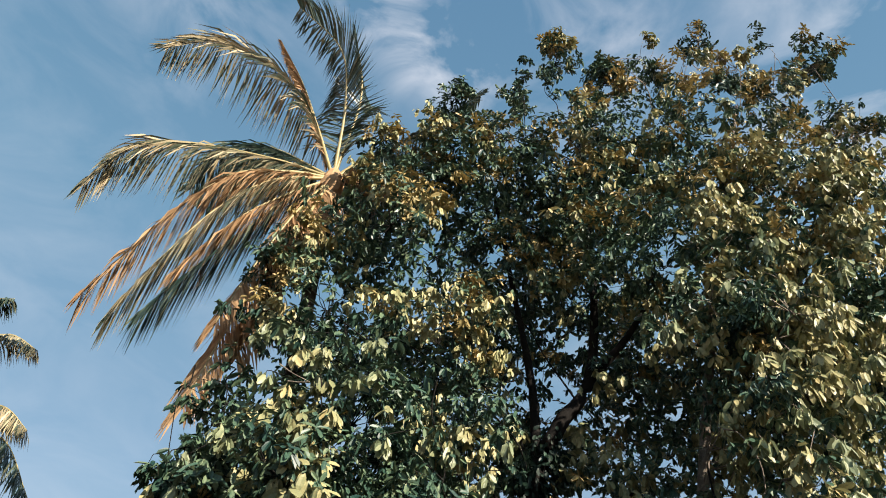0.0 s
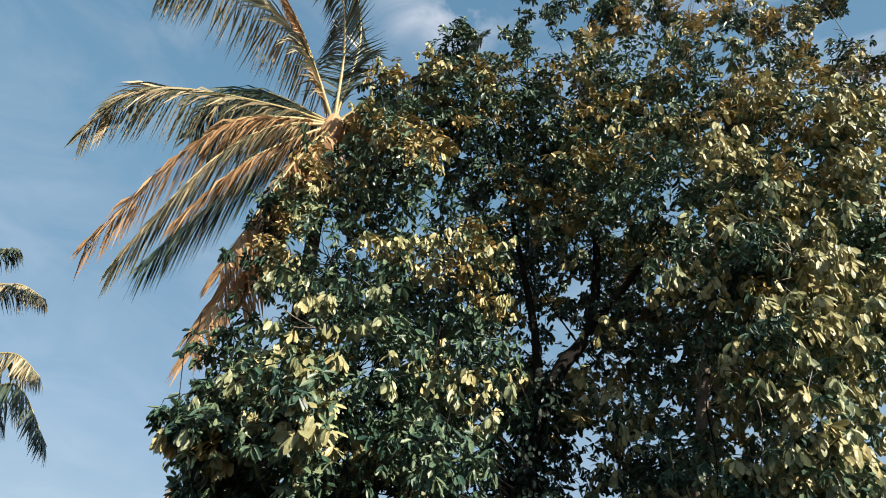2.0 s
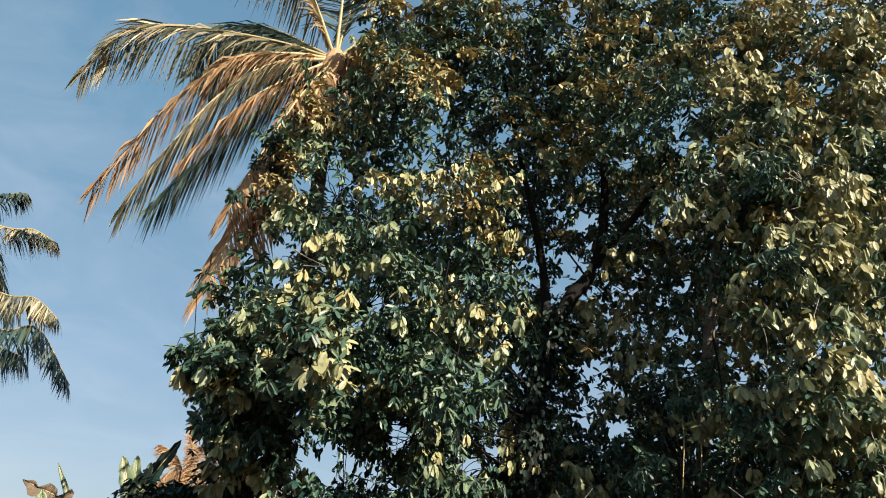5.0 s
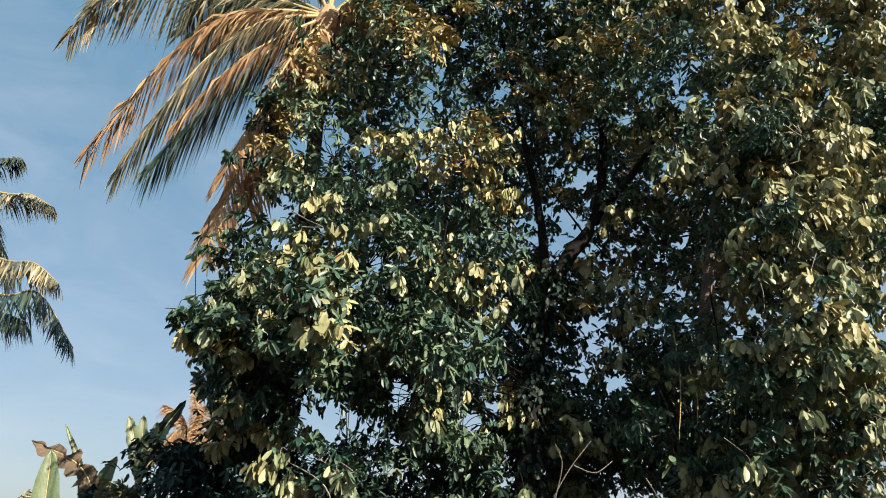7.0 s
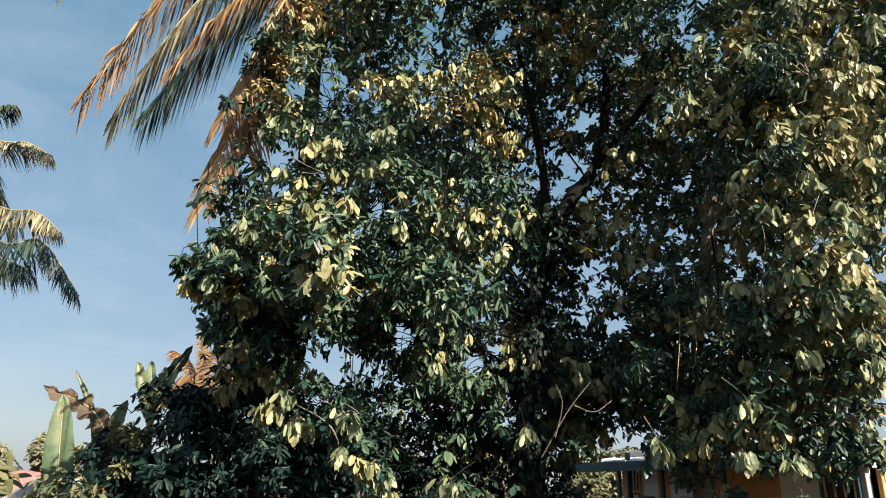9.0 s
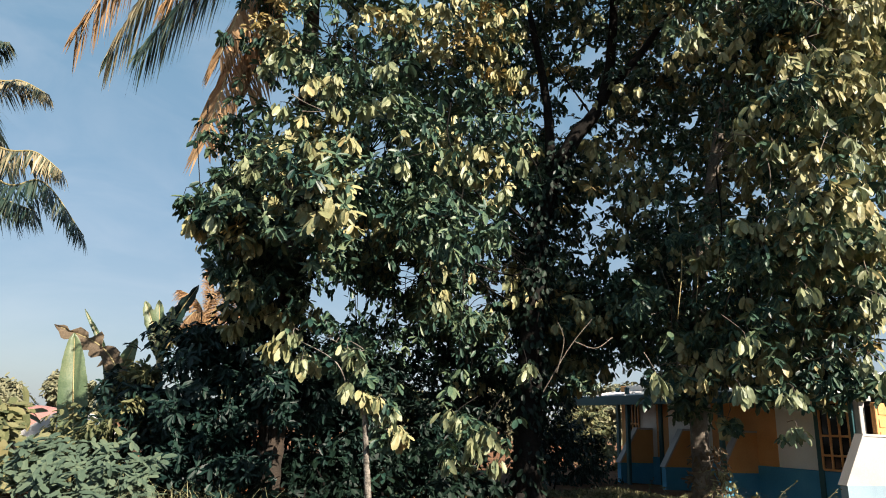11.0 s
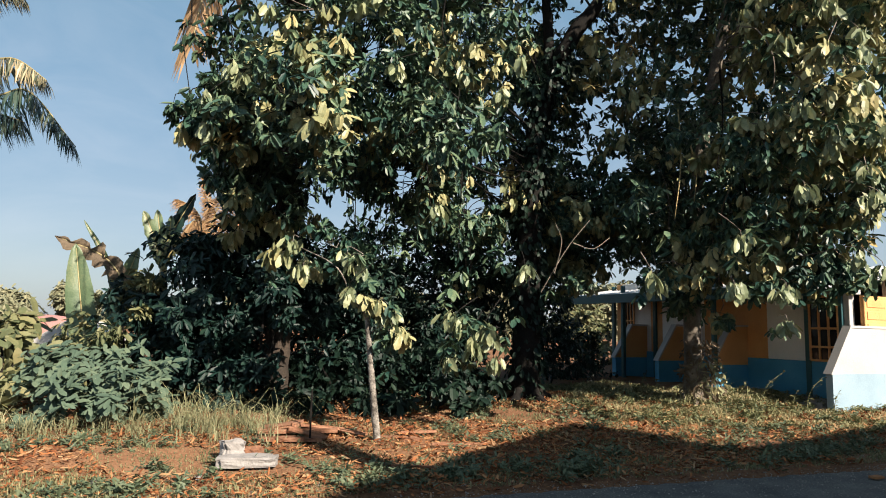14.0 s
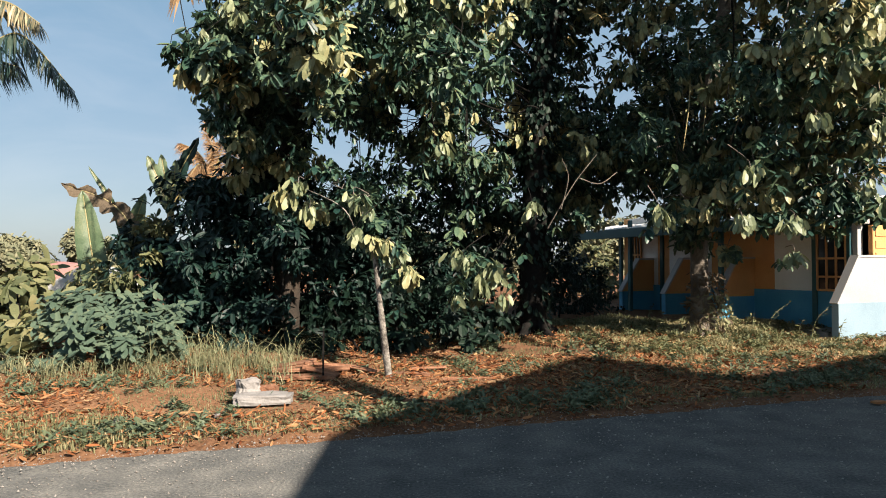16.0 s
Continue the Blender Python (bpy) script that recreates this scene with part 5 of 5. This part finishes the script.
for x, y, z, size, turn, mat in ((-3.4, 5.55, 0.015, (0.26, 0.012, 0.012), 24, BARK), (-3.2, 6.45, 0.07, (0.06, 0.05, 0.04), 10, STONE),
                                 (-2.3, 6.7, 0.07, (0.07, 0.05, 0.04), 80, STONE), (-0.2, 7.3, 0.10, (0.5, 0.03, 0.02), -4, PLANK),
                                 (0.75, 8.4, 0.13, (0.45, 0.025, 0.025), 32, DRY_FROND), (-2.6, 6.75, 0.09, (0.4, 0.02, 0.02), 8, DRY_FROND)):
    kind = "stone" if mat is STONE else "stick"
    lump(kind, "small pale stone lying on the verge" if mat is STONE else "dry broken stick lying beside the road", kind, (x, y, z), size, mat, turn)


def stalk(points, r, mat, parent, name):
    line = smooth_line(points, 10)
    v, f = tube(line, np.linspace(r, r * 0.4, 10), 5)
    return from_arrays(name, v, f, mat, parent, smooth=True)


def creeper(parent, foot, r, height, count, mat, label):
    """Dead leaves and tendrils that cling round the foot of a trunk."""
    a, u = rng.uniform(0, 2 * np.pi, count), rng.uniform(0, 1, count) ** 1.3
    d = np.stack([np.cos(a), np.sin(a), np.zeros(count)], 1)
    p = np.array(foot) + d * (r * (1.9 - 0.9 * u) + 0.05 * rng.uniform(size=count))[:, None] + np.array([0, 0, 1.0]) * (u * height)[:, None]
    v, f = leaves(p, d * 0.5 + [0, 0, -0.8] + 0.6 * rng.normal(size=d.shape), d + 0.5 * rng.normal(size=d.shape), rng.uniform(0.06, 0.2, count),
                  rng.uniform(0.03, 0.08, count), rng.uniform(-0.2, 0.5, count), True)
    from_arrays("dead_creeper", v, f, mat, parent, label)["kind"] = "stuff"


tall, broad = bpy.data.objects["tall_tree"], bpy.data.objects["broadleaf_tree"]
creeper(broad, (5.2, 12.95, 0.2), 0.2, 1.3, 420, TORN, "dead tan creeper clinging to the trunk foot")
creeper(broad, (5.35, 12.8, 0.2), 0.16, 0.9, 160, DRY_GRASS, "dry pale creeper leaves")
for a, b in (((4.3, 11.4, 5.6), (4.2, 11.4, 3.6)), ((4.5, 11.4, 5.0), (4.55, 11.4, 3.9)), ((4.9, 11.0, 6.2), (4.8, 11.0, 4.4)), ((5.2, 11.0, 4.6), (5.25, 11.0, 3.1))):
    stalk([a, ((a[0] + b[0]) / 2 + 0.08, a[1], (a[2] + b[2]) / 2), b], 0.018, RACHIS if a[0] < 4.6 else BARK, broad, "vine")
for path in ([(1.7, 10.6, 2.2), (2.1, 10.5, 2.9), (2.5, 10.6, 3.4)], [(1.9, 10.5, 2.5), (2.0, 10.4, 3.0), (1.9, 10.4, 3.3)], [(2.2, 10.5, 3.0), (2.5, 10.4, 2.9), (2.8, 10.5, 3.1)],
             [(-2.2, 8.3, 6.0), (-1.95, 8.2, 5.82), (-1.7, 8.2, 5.72)], [(-2.0, 8.2, 5.7), (-1.85, 8.2, 5.7), (-1.7, 8.2, 5.72)]):
    stalk(path, 0.011, PALE_BARK, tall, "dead_twig")


for k in range(16):
    # leafy strands that hang in the gap under the crown
    x, y, z = rng.uniform(-1.75, 0.5), rng.uniform(10.2, 11.8), rng.uniform(4.5, 5.1)
    drop, sway = rng.uniform(1.1, 2.3), rng.uniform(-0.25, 0.25)
    strand = stalk([(x, y, z), (x + 0.6 * sway, y, z - drop * 0.5), (x + sway, y + 0.1, z - drop)], 0.012, BARK, tall, "vine")
    u = rng.uniform(0.1, 1.0, 28)
    at = np.stack([x + sway * u, np.full(28, y), z - drop * u], 1) + 0.05 * rng.normal(size=(28, 3))
    v, f = leaves(at, rng.normal(size=(28, 3)) + [0, 0, -0.9], rng.normal(size=(28, 3)) * 0.6 + [0, -0.6, 0.6], rng.uniform(0.09, 0.19, 28), rng.uniform(0.05, 0.09, 28),
                  rng.uniform(0.1, 0.4, 28), True)
    from_arrays("vine_foliage", v, f, LEAF, strand)["kind"] = "stuff"


def weed_stalk(x, y, height, lean):
    """A thin weed with small leaves up its stem."""
    t = thing("weed", "slender weed with small pale leaves in the grass", "weed", "weeds before the house")
    z = float(ground_z(np.array(x), np.array(y)))
    stalk([(x, y, z), (x + lean * 0.3, y, z + height * 0.6), (x + lean, y, z + height)], 0.008, GRASS, t, "stem")
    u = np.linspace(0.2, 1, 22)
    p = np.stack([x + lean * u ** 1.7, np.full(22, y), z + height * u], 1)
    w = rng.normal(size=(22, 3)) * [1, 1, 0.3] + [0, 0, 0.3]
    v, f = leaves(p, w, np.tile([0, 0, 1.0], (22, 1)) + 0.2 * rng.normal(size=(22, 3)), rng.uniform(0.05, 0.10, 22), np.full(22, 0.035), np.full(22, 0.2))
    from_arrays("foliage", v, f, SUNNY, t)


for x, y, height, lean in ((6.2, 12.6, 0.7, 0.5), (6.0, 12.4, 0.4, -0.1), (6.9, 12.3, 0.65, 0.35), (6.6, 12.2, 0.4, 0.1), (5.7, 12.5, 0.45, 0.2), (7.3, 12.1, 0.4, 0.1),
                           (4.2, 13.5, 0.5, 0.15), (4.5, 13.2, 0.4, -0.1), (3.6, 13.0, 0.35, 0.1), (2.6, 12.4, 0.35, 0.1), (3.0, 11.8, 0.3, 0.1)):
    weed_stalk(x, y, height, lean)


def pebbles(n):
    """Grit and small pale stones on the asphalt and along its edge."""
    x, y = rng.uniform(-6, 8, n), rng.uniform(3.5, 9.5, n)
    d = road_side(x, y)
    ok = (d < 0.5) & (d > -3.2) & (rng.uniform(size=n) < np.exp(-np.abs(d + 0.05) / 0.7) + 0.25)
    x, y = x[ok], y[ok]
    m = len(x)
    r = rng.uniform(0.003, 0.011, m) * rng.uniform(0.4, 1.3, m)
    z = np.where(road_side(x, y) > 0.03, soil_z(x, y), 0.0)
    form = np.array([(1, 0, 0), (-1, 0, 0), (0, 1, 0), (0, -1, 0), (0, 0, 0.8), (0, 0, -0.5)])
    v = np.stack([x, y, z + 0.004], 1)[:, None] + form[None] * r[:, None, None] * rng.uniform(0.6, 1.4, (m, 6, 1))
    t = np.array([(0, 2, 4), (2, 1, 4), (1, 3, 4), (3, 0, 4), (2, 0, 5), (1, 2, 5), (3, 1, 5), (0, 3, 5)])
    f = (np.arange(m) * 6)[:, None, None] + t[None]
    tagged(from_arrays("gravel", v.reshape(-1, 3), f.reshape(-1, 3), GRIT), "loose grey grit on the asphalt and its edge", "gravel", kind="stuff")


pebbles(30000)

for x, y, z, size, turn, tilt in ((-1.5, 8.9, 0.25, (0.8, 0.14, 0.04), 30, 8), (-2.0, 8.8, 0.27, (0.6, 0.18, 0.05), -12, -10), (-1.6, 8.65, 0.21, (0.5, 0.1, 0.06), 5, 14),
                                  (-1.2, 9.0, 0.20, (0.7, 0.12, 0.04), -25, 4), (-0.2, 9.1, 0.18, (0.5, 0.1, 0.04), 18, 0), (0.4, 8.6, 0.12, (0.9, 0.03, 0.03), 24, 3)):
    ob = lump("board", "broken weathered board in a low heap", "board", (0, 0, 0), size, PLANK)
    ob.matrix_world = pose(x, y, z, rng.uniform(-12, 12), tilt, turn)
    tagged(ob, group="boards heaped on the verge")
